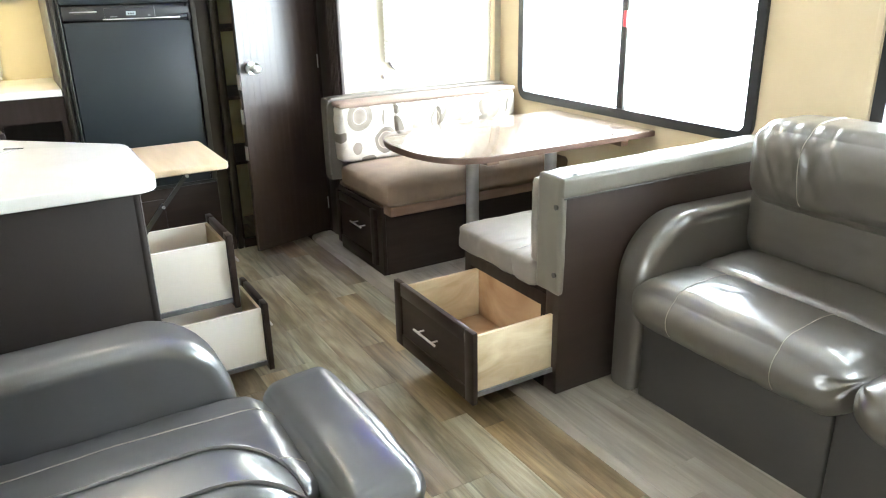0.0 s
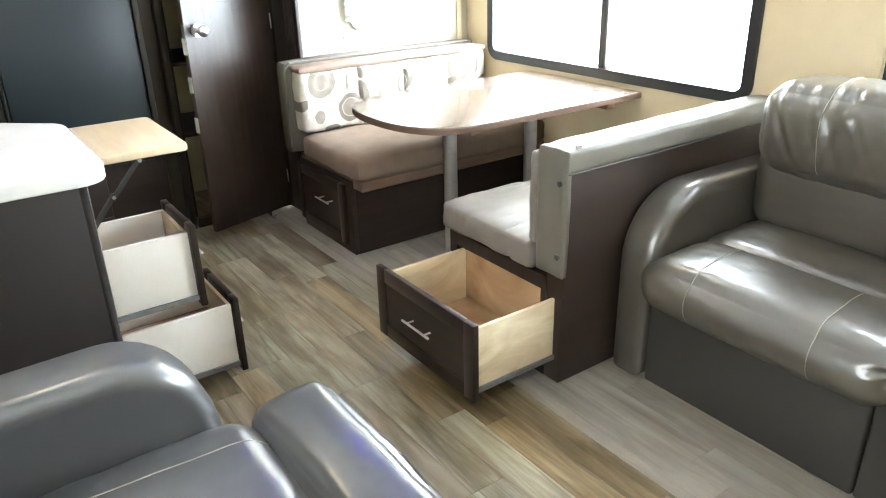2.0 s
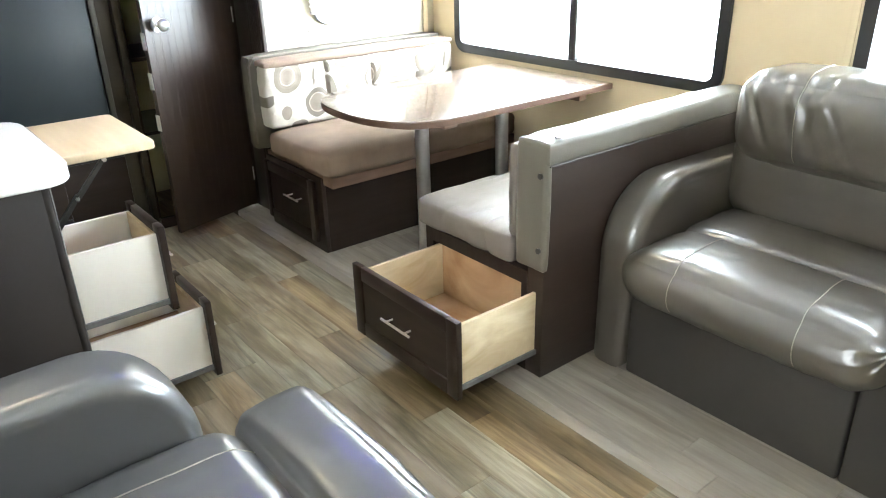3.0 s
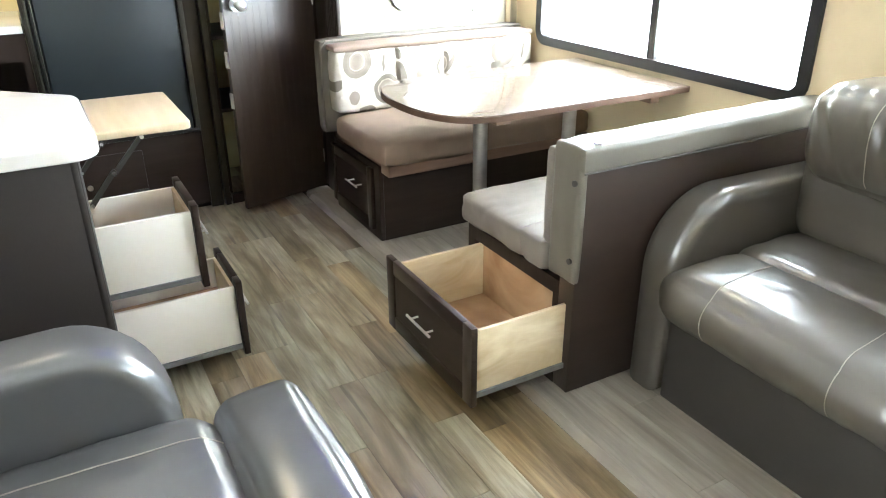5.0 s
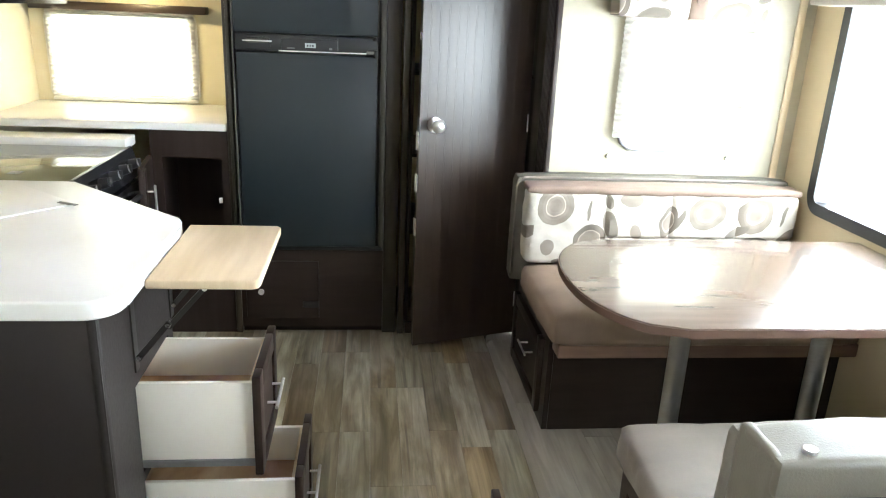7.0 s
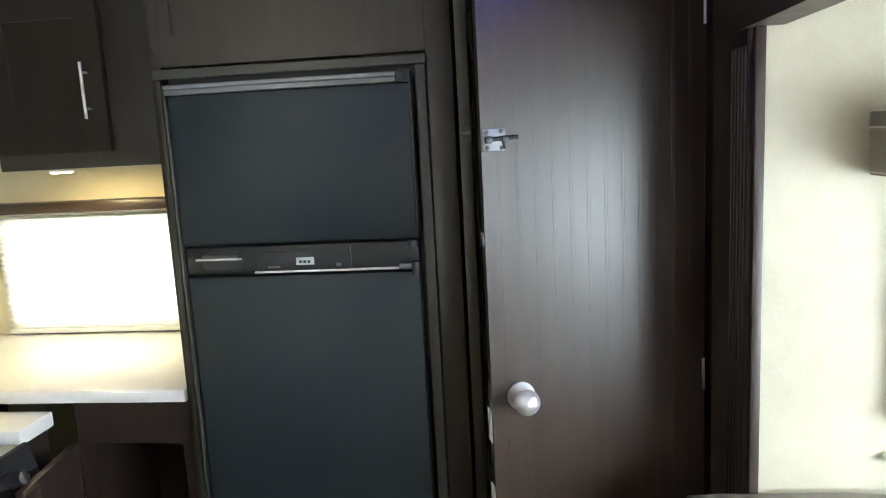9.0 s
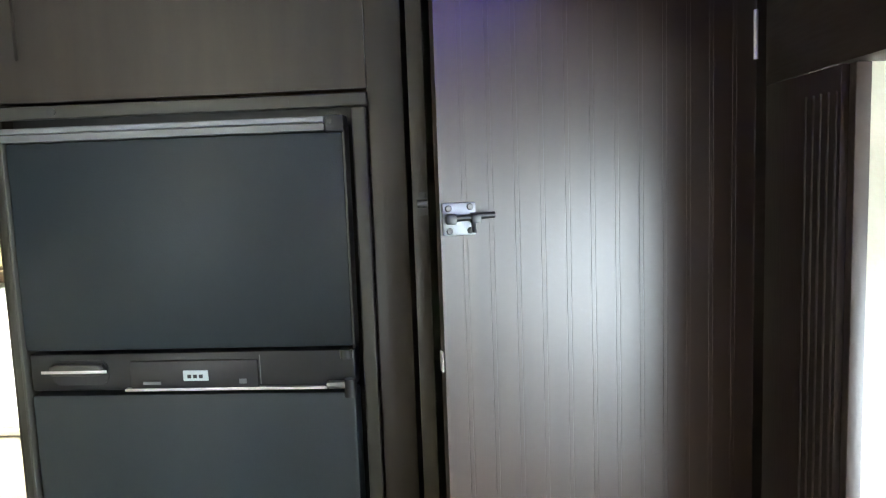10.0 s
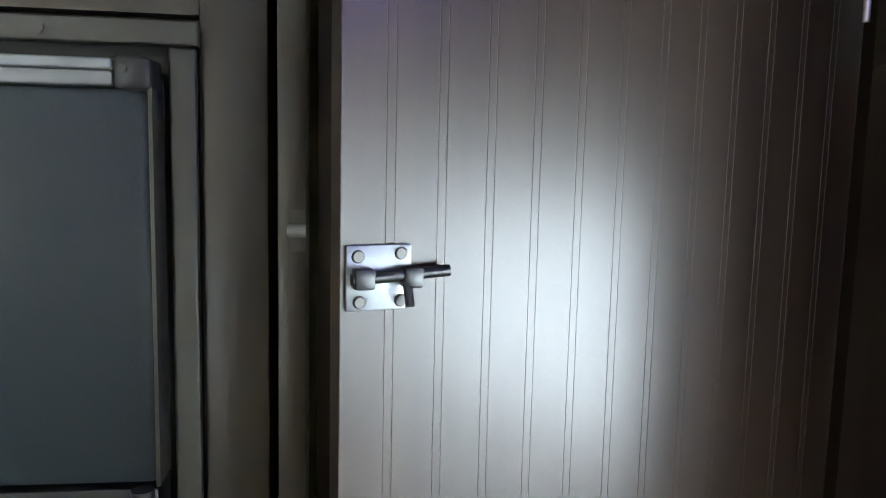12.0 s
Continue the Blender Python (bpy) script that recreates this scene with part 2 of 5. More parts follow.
def prism(outline, axis, lo, hi, bevel=0.0, seg=3, bm=None):
    """An outline of (u, v) pairs drawn out along an axis: x (u=y, v=z), y (u=x, v=z) or z (u=x, v=y)."""
    own = bmesh.new()
    put = {"x": lambda u, v, w: (w, u, v), "y": lambda u, v, w: (u, w, v), "z": lambda u, v, w: (u, v, w)}[axis]
    lows = [own.verts.new(put(u, v, lo)) for u, v in outline]
    highs = [own.verts.new(put(u, v, hi)) for u, v in outline]
    own.faces.new(lows)
    own.faces.new(highs)
    k = len(outline)
    for i in range(k):
        own.faces.new((lows[i], lows[(i + 1) % k], highs[(i + 1) % k], highs[i]))
    bmesh.ops.recalc_face_normals(own, faces=own.faces)
    if bevel:
        edges = [e for e in own.edges if (e.verts[0] in lows) == (e.verts[1] in lows)]
        bmesh.ops.bevel(own, geom=edges, offset=bevel, segments=seg, affect="EDGES", profile=0.5)
    return merge(bm, own)


def rounded(x0, y0, x1, y1, r, n=6):
    """A rounded rectangle's outline; r: one radius or four (from the low corner, anticlockwise)."""
    rs = (r,) * 4 if not isinstance(r, tuple) else r
    pts = []
    for (cx, cy, sx, sy, a0), q in zip(((x0, y0, 1, 1, 180), (x1, y0, -1, 1, 270), (x1, y1, -1, -1, 0), (x0, y1, 1, -1, 90)), rs):
        if q <= 0:
            pts.append((cx, cy))
            continue
        for i in range(n + 1):
            a = radians(a0 + 90 * i / n)
            pts.append((cx + sx * q + q * math.cos(a), cy + sy * q + q * math.sin(a)))
    return pts


def soft_map(x0, y0, z0, x1, y1, z1, r=0.04, bulge=0.02, wrinkle=0.003, seed=0, lift=None, crease=0.0, crease_scale=(9, 16, 7)):
    """From a place on a cube (-1..1) to a place on a soft box: rounded, swollen, with small creases."""
    c = Vector(((x0 + x1) / 2, (y0 + y1) / 2, (z0 + z1) / 2))
    h = Vector(((x1 - x0) / 2, (y1 - y0) / 2, (z1 - z0) / 2))
    rr = min(r, *(0.98 * q for q in h))

    def place(u):
        p = Vector((u.x * h.x, u.y * h.y, u.z * h.z))
        core = Vector([max(-h[i] + rr, min(h[i] - rr, p[i])) for i in range(3)])
        d = p - core
        if d.length > 1e-9:
            p = core + d.normalized() * rr
        for i in range(3):
            if abs(u[i]) > 0.999:
                j, k = (i + 1) % 3, (i + 2) % 3
                p[i] += math.copysign(bulge * (1 - u[j] ** 2) * (1 - u[k] ** 2), u[i])
        w = c + p
        out = d.normalized() if d.length > 1e-9 else p.normalized()
        w += Vector((1, 1, 1)) * wrinkle * noise.noise(w * 11 + Vector((seed * 3.1, 0, 0)))
        w += out * wrinkle * noise.noise(w * 27 + Vector((0, seed * 5.3, 0)))
        if crease:
            q = Vector((w.x * crease_scale[0], w.y * crease_scale[1], w.z * crease_scale[2])) + Vector((seed * 1.7, 0, seed))
            ridge = 1 - abs(noise.noise(q))
            fold = max(0.0, noise.noise(w * 5 + Vector((seed, 2, 0))) + 0.25)
            w -= out * crease * fold * ridge ** 6
        return lift(w) if lift else w
    return place


def cushion(*sizes, cuts=14, bm=None, **shape):
    own = bmesh.new()
    bmesh.ops.create_cube(own, size=2)
    bmesh.ops.subdivide_edges(own, edges=own.edges[:], cuts=cuts, use_grid_fill=True)
    place = soft_map(*sizes, **shape)
    for v in own.verts:
        v.co = place(v.co.copy())
    return merge(bm, own)


def stitches(place, way, r, n=16, lift=0.0012):
    """A seam along straight runs over the cube's faces, laid on the soft box."""
    pts = []
    for a, b in zip(way, way[1:]):
        for i in range(n):
            u = Vector(a).lerp(Vector(b), i / n)
            w = place(u)
            out = Vector([math.copysign(1, q) if abs(q) > 0.999 else 0 for q in u]).normalized()
            pts.append(w + out * lift)
    pts.append(place(Vector(way[-1])))
    return ribbon(pts, r)


def ribbon(points, r, bm=None, n=6):
    """A thin tube along points: stitching, piping, cords."""
    own = bmesh.new()
    rings = []
    pts = [Vector(p) for p in points]
    for i, p in enumerate(pts):
        t = (pts[min(i + 1, len(pts) - 1)] - pts[max(i - 1, 0)]).normalized()
        q = t.to_track_quat("Z", "Y")
        rings.append([own.verts.new(p + q @ Vector((r * math.cos(2 * math.pi * k / n), r * math.sin(2 * math.pi * k / n), 0))) for k in range(n)])
    for a, b in zip(rings, rings[1:]):
        for k in range(n):
            own.faces.new((a[k], a[(k + 1) % n], b[(k + 1) % n], b[k]))
    own.faces.new(rings[0])
    own.faces.new(rings[-1])
    return merge(bm, own)


def wall_with_holes(axis, lo, hi, u0, u1, v0, v1, holes, bm=None):
    """A wall slab across an axis from lo to hi, cut right through by rectangular holes (u0, v0, u1, v1)."""
    us = sorted({u0, u1, *(q for h in holes for q in (h[0], h[2]))})
    vs = sorted({v0, v1, *(q for h in holes for q in (h[1], h[3]))})
    bm = bm or bmesh.new()
    for a, b in zip(us, us[1:]):
        for c, d in zip(vs, vs[1:]):
            m, k = (a + b) / 2, (c + d) / 2
            if any(h[0] < m < h[2] and h[1] < k < h[3] for h in holes):
                continue
            if axis == "x":
                box(lo, a, c, hi, b, d, bm=bm)
            else:
                box(a, lo, c, b, hi, d, bm=bm)
    bmesh.ops.remove_doubles(bm, verts=bm.verts, dist=1e-5)
    return bm


def frame_ring(axis, at0, at1, u0, v0, u1, v1, width, r, bm=None):
    """A rounded window frame, with an opening, across an axis."""
    outer, inner = rounded(u0, v0, u1, v1, r), rounded(u0 + width, v0 + width, u1 - width, v1 - width, max(0.005, r - width))
    own = bmesh.new()
    put = (lambda u, v, w: (w, u, v)) if axis == "x" else (lambda u, v, w: (u, w, v))
    rings = [[own.verts.new(put(u, v, w)) for u, v in o] for o, w in ((outer, at0), (outer, at1), (inner, at1), (inner, at0))]
    k = len(outer)
    for a, b in zip(rings, rings[1:] + rings[:1]):
        for i in range(k):
            own.faces.new((a[i], a[(i + 1) % k], b[(i + 1) % k], b[i]))
    return merge(bm, own)


# ---------- materials ----------
TONES = ((0.40, 0.315, 0.19), (0.27, 0.25, 0.178), (0.38, 0.365, 0.285), (0.17, 0.130, 0.080), (0.37, 0.295, 0.18), (0.33, 0.32, 0.245),
         (0.22, 0.172, 0.105), (0.43, 0.41, 0.325), (0.30, 0.28, 0.205), (0.20, 0.165, 0.11), (0.35, 0.31, 0.22), (0.26, 0.21, 0.135))
M_PLANK = plank_material("wood-look vinyl", TONES, (0.52, 0.495, 0.41), (0.50, 0.46, 0.40), (1.36, 1.33, 1.28), 0.40, (0.56, 0.50, 0.42), 0.9)
M_PLANK2 = plank_material("pale wood-look vinyl", ((0.37, 0.345, 0.305), (0.34, 0.315, 0.275), (0.39, 0.365, 0.325), (0.32, 0.295, 0.255)), (0.41, 0.385, 0.345), (0.72, 0.70, 0.67), (1.08, 1.07, 1.05), 0.4, (0.84, 0.82, 0.79), 0.3)
M_SUB = material("dark joint", (0.05, 0.04, 0.03), rough=0.8)
M_WALL = material("beige wall panel", (0.60, 0.49, 0.32), (0.66, 0.55, 0.37), rough=0.55, scale=3, bump=0.15, bump_scale=160)
M_WALL2 = material("pale papered panel", (0.37, 0.338, 0.252), (0.435, 0.40, 0.305), rough=0.6, scale=9, bump=0.2, bump_scale=120)
M_WALLK = material("cream kitchen panel", (0.66, 0.60, 0.42), (0.72, 0.66, 0.48), rough=0.55, scale=4, bump=0.1)
M_CEIL = material("white ceiling panel", (0.84, 0.83, 0.80), rough=0.7, bump=0.1)
M_DARK = material("espresso wood", (0.021, 0.014, 0.011), (0.031, 0.021, 0.017), rough=0.38, scale=5, stretch=(6, 6, 0.5), bump=0.06, bump_scale=40, rough_var=0.06, spec=0.22)
M_DARKH = material("espresso wood, level grain", (0.021, 0.014, 0.011), (0.031, 0.021, 0.016), rough=0.38, scale=5, stretch=(0.5, 0.5, 6), bump=0.06, bump_scale=40, rough_var=0.06, spec=0.22)
M_DOOR = material("glossy espresso door", (0.027, 0.017, 0.012), (0.039, 0.025, 0.017), rough=0.32, scale=5, stretch=(6, 6, 0.5), rough_var=0.012, spec=0.52)
M_TAUPE = material("taupe cabinet wood", (0.021, 0.016, 0.0105), (0.031, 0.0235, 0.0155), rough=0.36, scale=5, stretch=(6, 6, 0.5), bump=0.05, bump_scale=40)
M_BROWN = material("brown laminate panel", (0.022, 0.0135, 0.0098), (0.033, 0.0205, 0.015), rough=0.42, scale=4, stretch=(0.6, 4, 3), bump=0.05, bump_scale=50)
M_PENIN = material("peninsula panel", (0.013, 0.0095, 0.008), (0.018, 0.0135, 0.0115), rough=0.5, scale=3, stretch=(1, 1, 0.4), bump=0.08, bump_scale=200)
M_LIP = material("walnut lip", (0.14, 0.082, 0.056), (0.20, 0.125, 0.088), rough=0.4, scale=7, stretch=(0.6, 6, 6))
M_TABLE = material("walnut laminate", (0.105, 0.076, 0.059), (0.15, 0.112, 0.089), rough=0.24, scale=5, stretch=(0.7, 7, 1), rough_var=0.03, spec=1.0, coat=0.5)
M_EDGE = material("table edge band", (0.095, 0.055, 0.038), rough=0.4)
M_BIRCH = material("birch ply", (0.60, 0.47, 0.28), (0.80, 0.70, 0.51), rough=0.5, scale=2.6, stretch=(1.2, 1.2, 3.2), bump=0.05, distort=2.0)
M_BIRCH2 = material("pale ply drawer side", (0.80, 0.76, 0.68), (0.85, 0.82, 0.75), rough=0.5, scale=3, bump=0.04)
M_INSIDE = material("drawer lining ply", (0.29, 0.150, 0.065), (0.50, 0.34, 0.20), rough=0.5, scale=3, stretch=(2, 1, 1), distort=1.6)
M_BOARD = material("maple board", (0.60, 0.465, 0.30), (0.70, 0.565, 0.39), rough=0.38, scale=5, stretch=(6, 0.7, 1))
M_COUNTER = material("pale laminate counter", (0.72, 0.71, 0.67), (0.80, 0.79, 0.76), rough=0.26, scale=3, rough_var=0.02)
M_VINYL = material("taupe-grey vinyl", (0.056, 0.048, 0.036), (0.070, 0.060, 0.046), rough=0.35, scale=5, rough_var=0.012, bump_scale=40, spec=1.0, coat=0.8, coat_rough=0.20)
M_VINYLB = material("blue-grey vinyl", (0.044, 0.045, 0.045), (0.056, 0.057, 0.057), rough=0.35, scale=5, rough_var=0.012, bump_scale=40, spec=1.0, coat=0.8, coat_rough=0.20)
M_SKIRT = material("matt grey vinyl", (0.030, 0.027, 0.023), (0.038, 0.034, 0.029), rough=0.55, scale=6, bump=0.08, bump_scale=420)
M_STITCH = material("pale thread", (0.30, 0.28, 0.24), rough=0.8)
M_SEATCL = material("brown seat cloth", (0.18, 0.128, 0.092), (0.235, 0.170, 0.122), rough=0.9, scale=8, bump=0.4, bump_scale=350)
M_GREYCL = material("grey seat vinyl", (0.155, 0.135, 0.116), (0.200, 0.175, 0.150), rough=0.55, scale=7, bump=0.2, bump_scale=200)
M_PADDING = material("grey-beige vinyl pad", (0.115, 0.104, 0.083), (0.145, 0.132, 0.106), rough=0.46, scale=6, bump=0.25, bump_scale=240)
M_ROSE = material("rose-brown cloth", (0.20, 0.142, 0.11), (0.25, 0.18, 0.142), rough=0.9, scale=9, bump=0.3, bump_scale=320)
M_RINGS = ring_fabric("ring print cloth")
M_CHROME = material("brushed steel", (0.72, 0.72, 0.71), rough=0.30, metal=0.8, scale=20, rough_var=0.06)
M_POST = material("table post metal", (0.55, 0.55, 0.55), rough=0.33, metal=1.0, scale=20, rough_var=0.08)
M_ZINC = material("zinc plate", (0.22, 0.23, 0.24), rough=0.45, metal=0.7, scale=30)
M_STEEL = material("dark steel", (0.06, 0.058, 0.055), rough=0.38, metal=0.7)
M_FRIDGE = material("charcoal fridge panel", (0.0115, 0.0165, 0.0185), (0.015, 0.021, 0.023), rough=0.42, scale=4, bump=0.12, bump_scale=300, rough_var=0.05, spec=0.4)
M_FRTRIM = material("black fridge trim", (0.009, 0.0095, 0.0095), rough=0.35)
M_FRFRAME = material("bronze-grey frame", (0.048, 0.046, 0.037), rough=0.42, metal=0.3)
M_SILVER = material("silver plastic strip", (0.16, 0.165, 0.165), rough=0.38, metal=0.5)
M_BLACK = material("black plastic", (0.012, 0.012, 0.013), rough=0.35)
M_ENAMEL = material("black range enamel", (0.010, 0.010, 0.011), rough=0.14)
# olive base colour stands in for the yellow wall mirrored in the glass
M_COVER_REFLECT = material("range cover glass with wall reflection", (0.15, 0.145, 0.085), (0.18, 0.175, 0.10), rough=0.05, rough_var=0.02, spec=1.0)
M_RUBBER = material("black window rubber", (0.012, 0.012, 0.014), rough=0.35)
M_WHITE = material("white plastic", (0.78, 0.77, 0.74), rough=0.45)
M_CREAMTR = material("cream window trim", (0.66, 0.64, 0.58), rough=0.4)
M_RED = material("red latch", (0.55, 0.03, 0.04), rough=0.4)
M_LCD = material("display window", (0.45, 0.50, 0.50), rough=0.2)
M_SHADE = shade_material("pleated shade cloth", (0.80, 0.78, 0.72), 0.75)
M_GLASS = glass_material("window glass")
M_DAY = glow_material("daylight", (0.90, 0.98, 1.08), WINDOW_GLOW)
# boosted so that the end shade glows white and shines on the table
M_DAY2 = glow_material("boosted end window daylight", (0.95, 1.0, 1.0), WINDOW_GLOW * 1.8)
M_DAYK = glow_material("daylight behind the kitchen", (0.97, 1.0, 0.97), WINDOW_GLOW * 0.3)
# weak fill glow for the added window behind the chairs
M_DAYFILL = glow_material("fill daylight", (0.95, 1.0, 1.02), WINDOW_GLOW * 0.30)
M_PUCK = glow_material("warm puck lens", (1.0, 0.80, 0.42), 18.0)
M_DOME = glow_material("warm lamp dome", (1.0, 0.84, 0.58), 45.0)
M_LED = glow_material("blue accent light", (0.05, 0.04, 1.0), 42.0)

# ---------- the large structure ----------
LEFT, RIGHT, REAR, FRONT, TOP = -0.73, 1.50, 4.38, -2.60, 2.00
SLIDE_X, SLIDE_REAR, SLIDE_FRONT, SLIDE_TOP = 2.50, 3.505, -0.60, 1.93
JAMB_REAR = 3.74          # where the slide-out's opening ends
STEP = 0.018              # the slide-out's floor lies this much higher
LIP_X = 1.36

solo("floor", box(LEFT - 0.1, FRONT - 0.1, -0.08, RIGHT, REAR + 0.1, -0.004), M_SUB, "wood-look vinyl plank floor in brown and grey tones", "floor", kind="structure")
solo("ceiling", box(LEFT - 0.1, FRONT - 0.1, TOP, RIGHT + 0.05, REAR + 0.1, TOP + 0.06), M_CEIL, "plain white panelled ceiling of the trailer", "ceiling", kind="structure")
solo("ceiling_slide", box(RIGHT + 0.05, SLIDE_FRONT - 0.06, SLIDE_TOP, SLIDE_X + 0.06, SLIDE_REAR + 0.06, SLIDE_TOP + 0.05), M_CEIL, "plain white ceiling of the slide-out", "ceiling", kind="structure")
solo("slide_floor", box(LIP_X + 0.012, SLIDE_FRONT, 0.0, SLIDE_X, JAMB_REAR - 0.06, STEP - 0.004), M_SUB, "pale grey wood-look vinyl floor of the slide-out", "floor", kind="structure")
solo("trim_slide_lip", prism(((LIP_X - 0.012, 0.0), (LIP_X + 0.012, 0.0), (LIP_X + 0.012, STEP), (LIP_X, STEP - 0.005)), "y", SLIDE_FRONT, JAMB_REAR - 0.06),
     M_PLANK2, "low rounded lip where the slide-out floor begins", "floor trim", kind="structure")

solo("trim_slide_nose", prism(rounded(LIP_X - 0.012, JAMB_REAR - 0.0595, RIGHT - 0.013, JAMB_REAR + 0.03, (0, 0, 0, 0.075), n=10), "z", 0.0, STEP, bevel=0.004),
     M_PLANK2, "rounded pale end of the slide-out floor", "floor trim", kind="structure")

K_WIN = (-0.645, 0.955, -0.008, 1.330)       # rear kitchen window: x, z
E_WIN = (1.790, 0.945, 2.220, 1.50)         # window in the slide-out's end wall: x, z
S_WIN1 = (1.79, 0.765, 3.29, 1.62)       # big dinette window: y, z
S_WIN2 = (0.10, 0.80, 1.30, 1.62)        # window over the sofa: y, z

solo("wall_rear", wall_with_holes("y", REAR, REAR + 0.06, LEFT - 0.06, RIGHT + 0.05, 0.0, TOP, [K_WIN]), M_WALLK, "cream panelled rear wall with a kitchen window", "wall", kind="structure", smooth=0)
FILL_WIN = (-0.35, 0.85, 1.05, 1.60)         # unseen window added behind the chairs for fill light: y, z
solo("wall_left", wall_with_holes("x", LEFT - 0.06, LEFT, FRONT, REAR, 0.0, TOP, [FILL_WIN]), M_WALLK, "cream panelled side wall with an unseen window added for fill light", "wall", kind="structure", smooth=0)
solo("wall_front", box(LEFT - 0.06, FRONT - 0.06, 0.0, RIGHT + 0.05, FRONT, TOP), M_WALL, "plain beige wall at the front of the room", "wall", kind="structure", smooth=0)
solo("wall_right_front", box(RIGHT, FRONT, 0.0, RIGHT + 0.05, SLIDE_FRONT - 0.06, TOP), M_WALL, "plain beige side wall beside the slide-out", "wall", kind="structure", smooth=0)
solo("wall_right_rear", box(RIGHT + 0.012, JAMB_REAR + 0.02, 0.0, RIGHT + 0.05, REAR, TOP), M_DARK, "dark side wall behind the pantry", "wall", kind="structure", smooth=0)
solo("wall_slide_end", wall_with_holes("y", SLIDE_REAR, SLIDE_REAR + 0.06, RIGHT + 0.012, SLIDE_X + 0.06, 0.0, SLIDE_TOP, [E_WIN]), M_WALL2, "pale papered end wall of the slide-out with a window", "wall", kind="structure", smooth=0)
solo("wall_slide_side", wall_with_holes("x", SLIDE_X, SLIDE_X + 0.06, SLIDE_FRONT, SLIDE_REAR, 0.0, SLIDE_TOP, [S_WIN1, S_WIN2]), M_WALL, "warm beige side wall of the slide-out with two windows", "wall", kind="structure", smooth=0)
solo("wall_slide_front", box(RIGHT, SLIDE_FRONT - 0.06, 0.0, SLIDE_X + 0.06, SLIDE_FRONT, SLIDE_TOP), M_WALL, "plain beige end wall of the slide-out beside the sofa", "wall", kind="structure", smooth=0)

# the dark surround of the slide-out: header, rear jamb board with flutes, thin reveal
solo("trim_slide_header", box(RIGHT - 0.014, SLIDE_FRONT, 1.691, RIGHT + 0.05, JAMB_REAR - 0.002, TOP - 0.001, bevel=0.001), M_DARKH, "espresso wood header board over the slide-out", "trim", kind="structure")
jb = box(RIGHT - 0.012, SLIDE_REAR + 0.0, 0.0, RIGHT + 0.012, JAMB_REAR, 1.69, bevel=0.0008)
for k in range(5):
    y = SLIDE_REAR + 0.010 + 0.021 * k
    rod((RIGHT - 0.012, y, 0.05), (RIGHT - 0.012, y, 1.66), 0.0026, bm=jb, n=8)
solo("trim_slide_jamb", jb, M_DARK, "espresso wood jamb board with fluted edge", "trim", kind="structure")
solo("trim_slide_reveal", box(RIGHT - 0.004, SLIDE_REAR - 0.018, STEP, RIGHT + 0.014, SLIDE_REAR - 0.001, 1.69, bevel=0.002), M_BROWN, "thin brown reveal strip beside the papered wall", "trim", kind="structure")
solo("trim_wall_corner", box(SLIDE_X - 0.075, SLIDE_REAR - 0.010, 0.75, SLIDE_X - 0.045, SLIDE_REAR - 0.001, SLIDE_TOP, bevel=0.003), M_WALL, "beige batten beside the wall corner", "trim", kind="structure")
solo("trim_wall_seam", box(SLIDE_X - 0.008, 1.335, 0.75, SLIDE_X - 0.001, 1.36, SLIDE_TOP, bevel=0.002), M_WALL, "beige batten over the wall joint", "trim", kind="structure")


def day_backdrop(name, bm, label, mat=None):
    return solo(name, bm, mat or M_DAY, label, "backdrop", kind="structure", smooth=0)


day_backdrop("backdrop_side", box(SLIDE_X + 0.5, -1.5, 0.0, SLIDE_X + 0.52, 6.5, 3.0), "bright overcast daylight outside the side windows")
day_backdrop("backdrop_end", box(1.6, SLIDE_REAR + 0.5, 0.6, 2.5, SLIDE_REAR + 0.52, 1.8), "bright daylight outside the slide-out end window", M_DAY2)
day_backdrop("backdrop_kitchen", box(-0.9, REAR + 0.4, 0.6, 0.4, REAR + 0.42, 1.7), "bright daylight outside the kitchen window", M_DAYK)

# added glow behind that unseen window, brightens sofa, chair and near floor
day_backdrop("backdrop_fill", box(LEFT - 0.62, -3.2, -0.6, LEFT - 0.60, 2.2, 2.6), "fill glow outside the added window behind the chairs", M_DAYFILL)


def slider_window(name, hole, label, split):
    """A black-framed side window with a sliding pane."""
    y0, z0, y1, z1 = hole
    w = thing(name, label, "window", (SLIDE_X, (y0 + y1) / 2, z0), kind="structure")
    part("window_frame", frame_ring("x", SLIDE_X - 0.016, SLIDE_X + 0.05, y0 - 0.022, z0 - 0.022, y1 + 0.022, z1 + 0.022, 0.044, 0.075), M_RUBBER, w, "black rubber-edged frame")
    part("mullion", box(SLIDE_X - 0.004, split - 0.018, z0 + 0.02, SLIDE_X + 0.03, split + 0.018, z1 - 0.02, bevel=0.003), M_RUBBER, w, "black upright mullion")
    rail = part("sash_rail", box(SLIDE_X - 0.008, split - 0.030, z0 + 0.02, SLIDE_X + 0.012, split - 0.019, z1 - 0.02, bevel=0.002), M_STEEL, w, "grey sash edge")
    for a, b in ((y0 + 0.02, split - 0.018), (split + 0.018, y1 - 0.02)):
        g = part("pane", box(SLIDE_X + 0.016, a, z0 + 0.02, SLIDE_X + 0.020, b, z1 - 0.02), M_GLASS, w)
        g.visible_shadow = False
    return w, rail


win1, rail1 = slider_window("window_1", S_WIN1, "wide black-framed sliding window beside the dinette", 2.52)
part("latch", box(SLIDE_X - 0.022, 2.485, 1.16, SLIDE_X - 0.009, 2.505, 1.23, bevel=0.003), M_RED, rail1, "red slide latch")


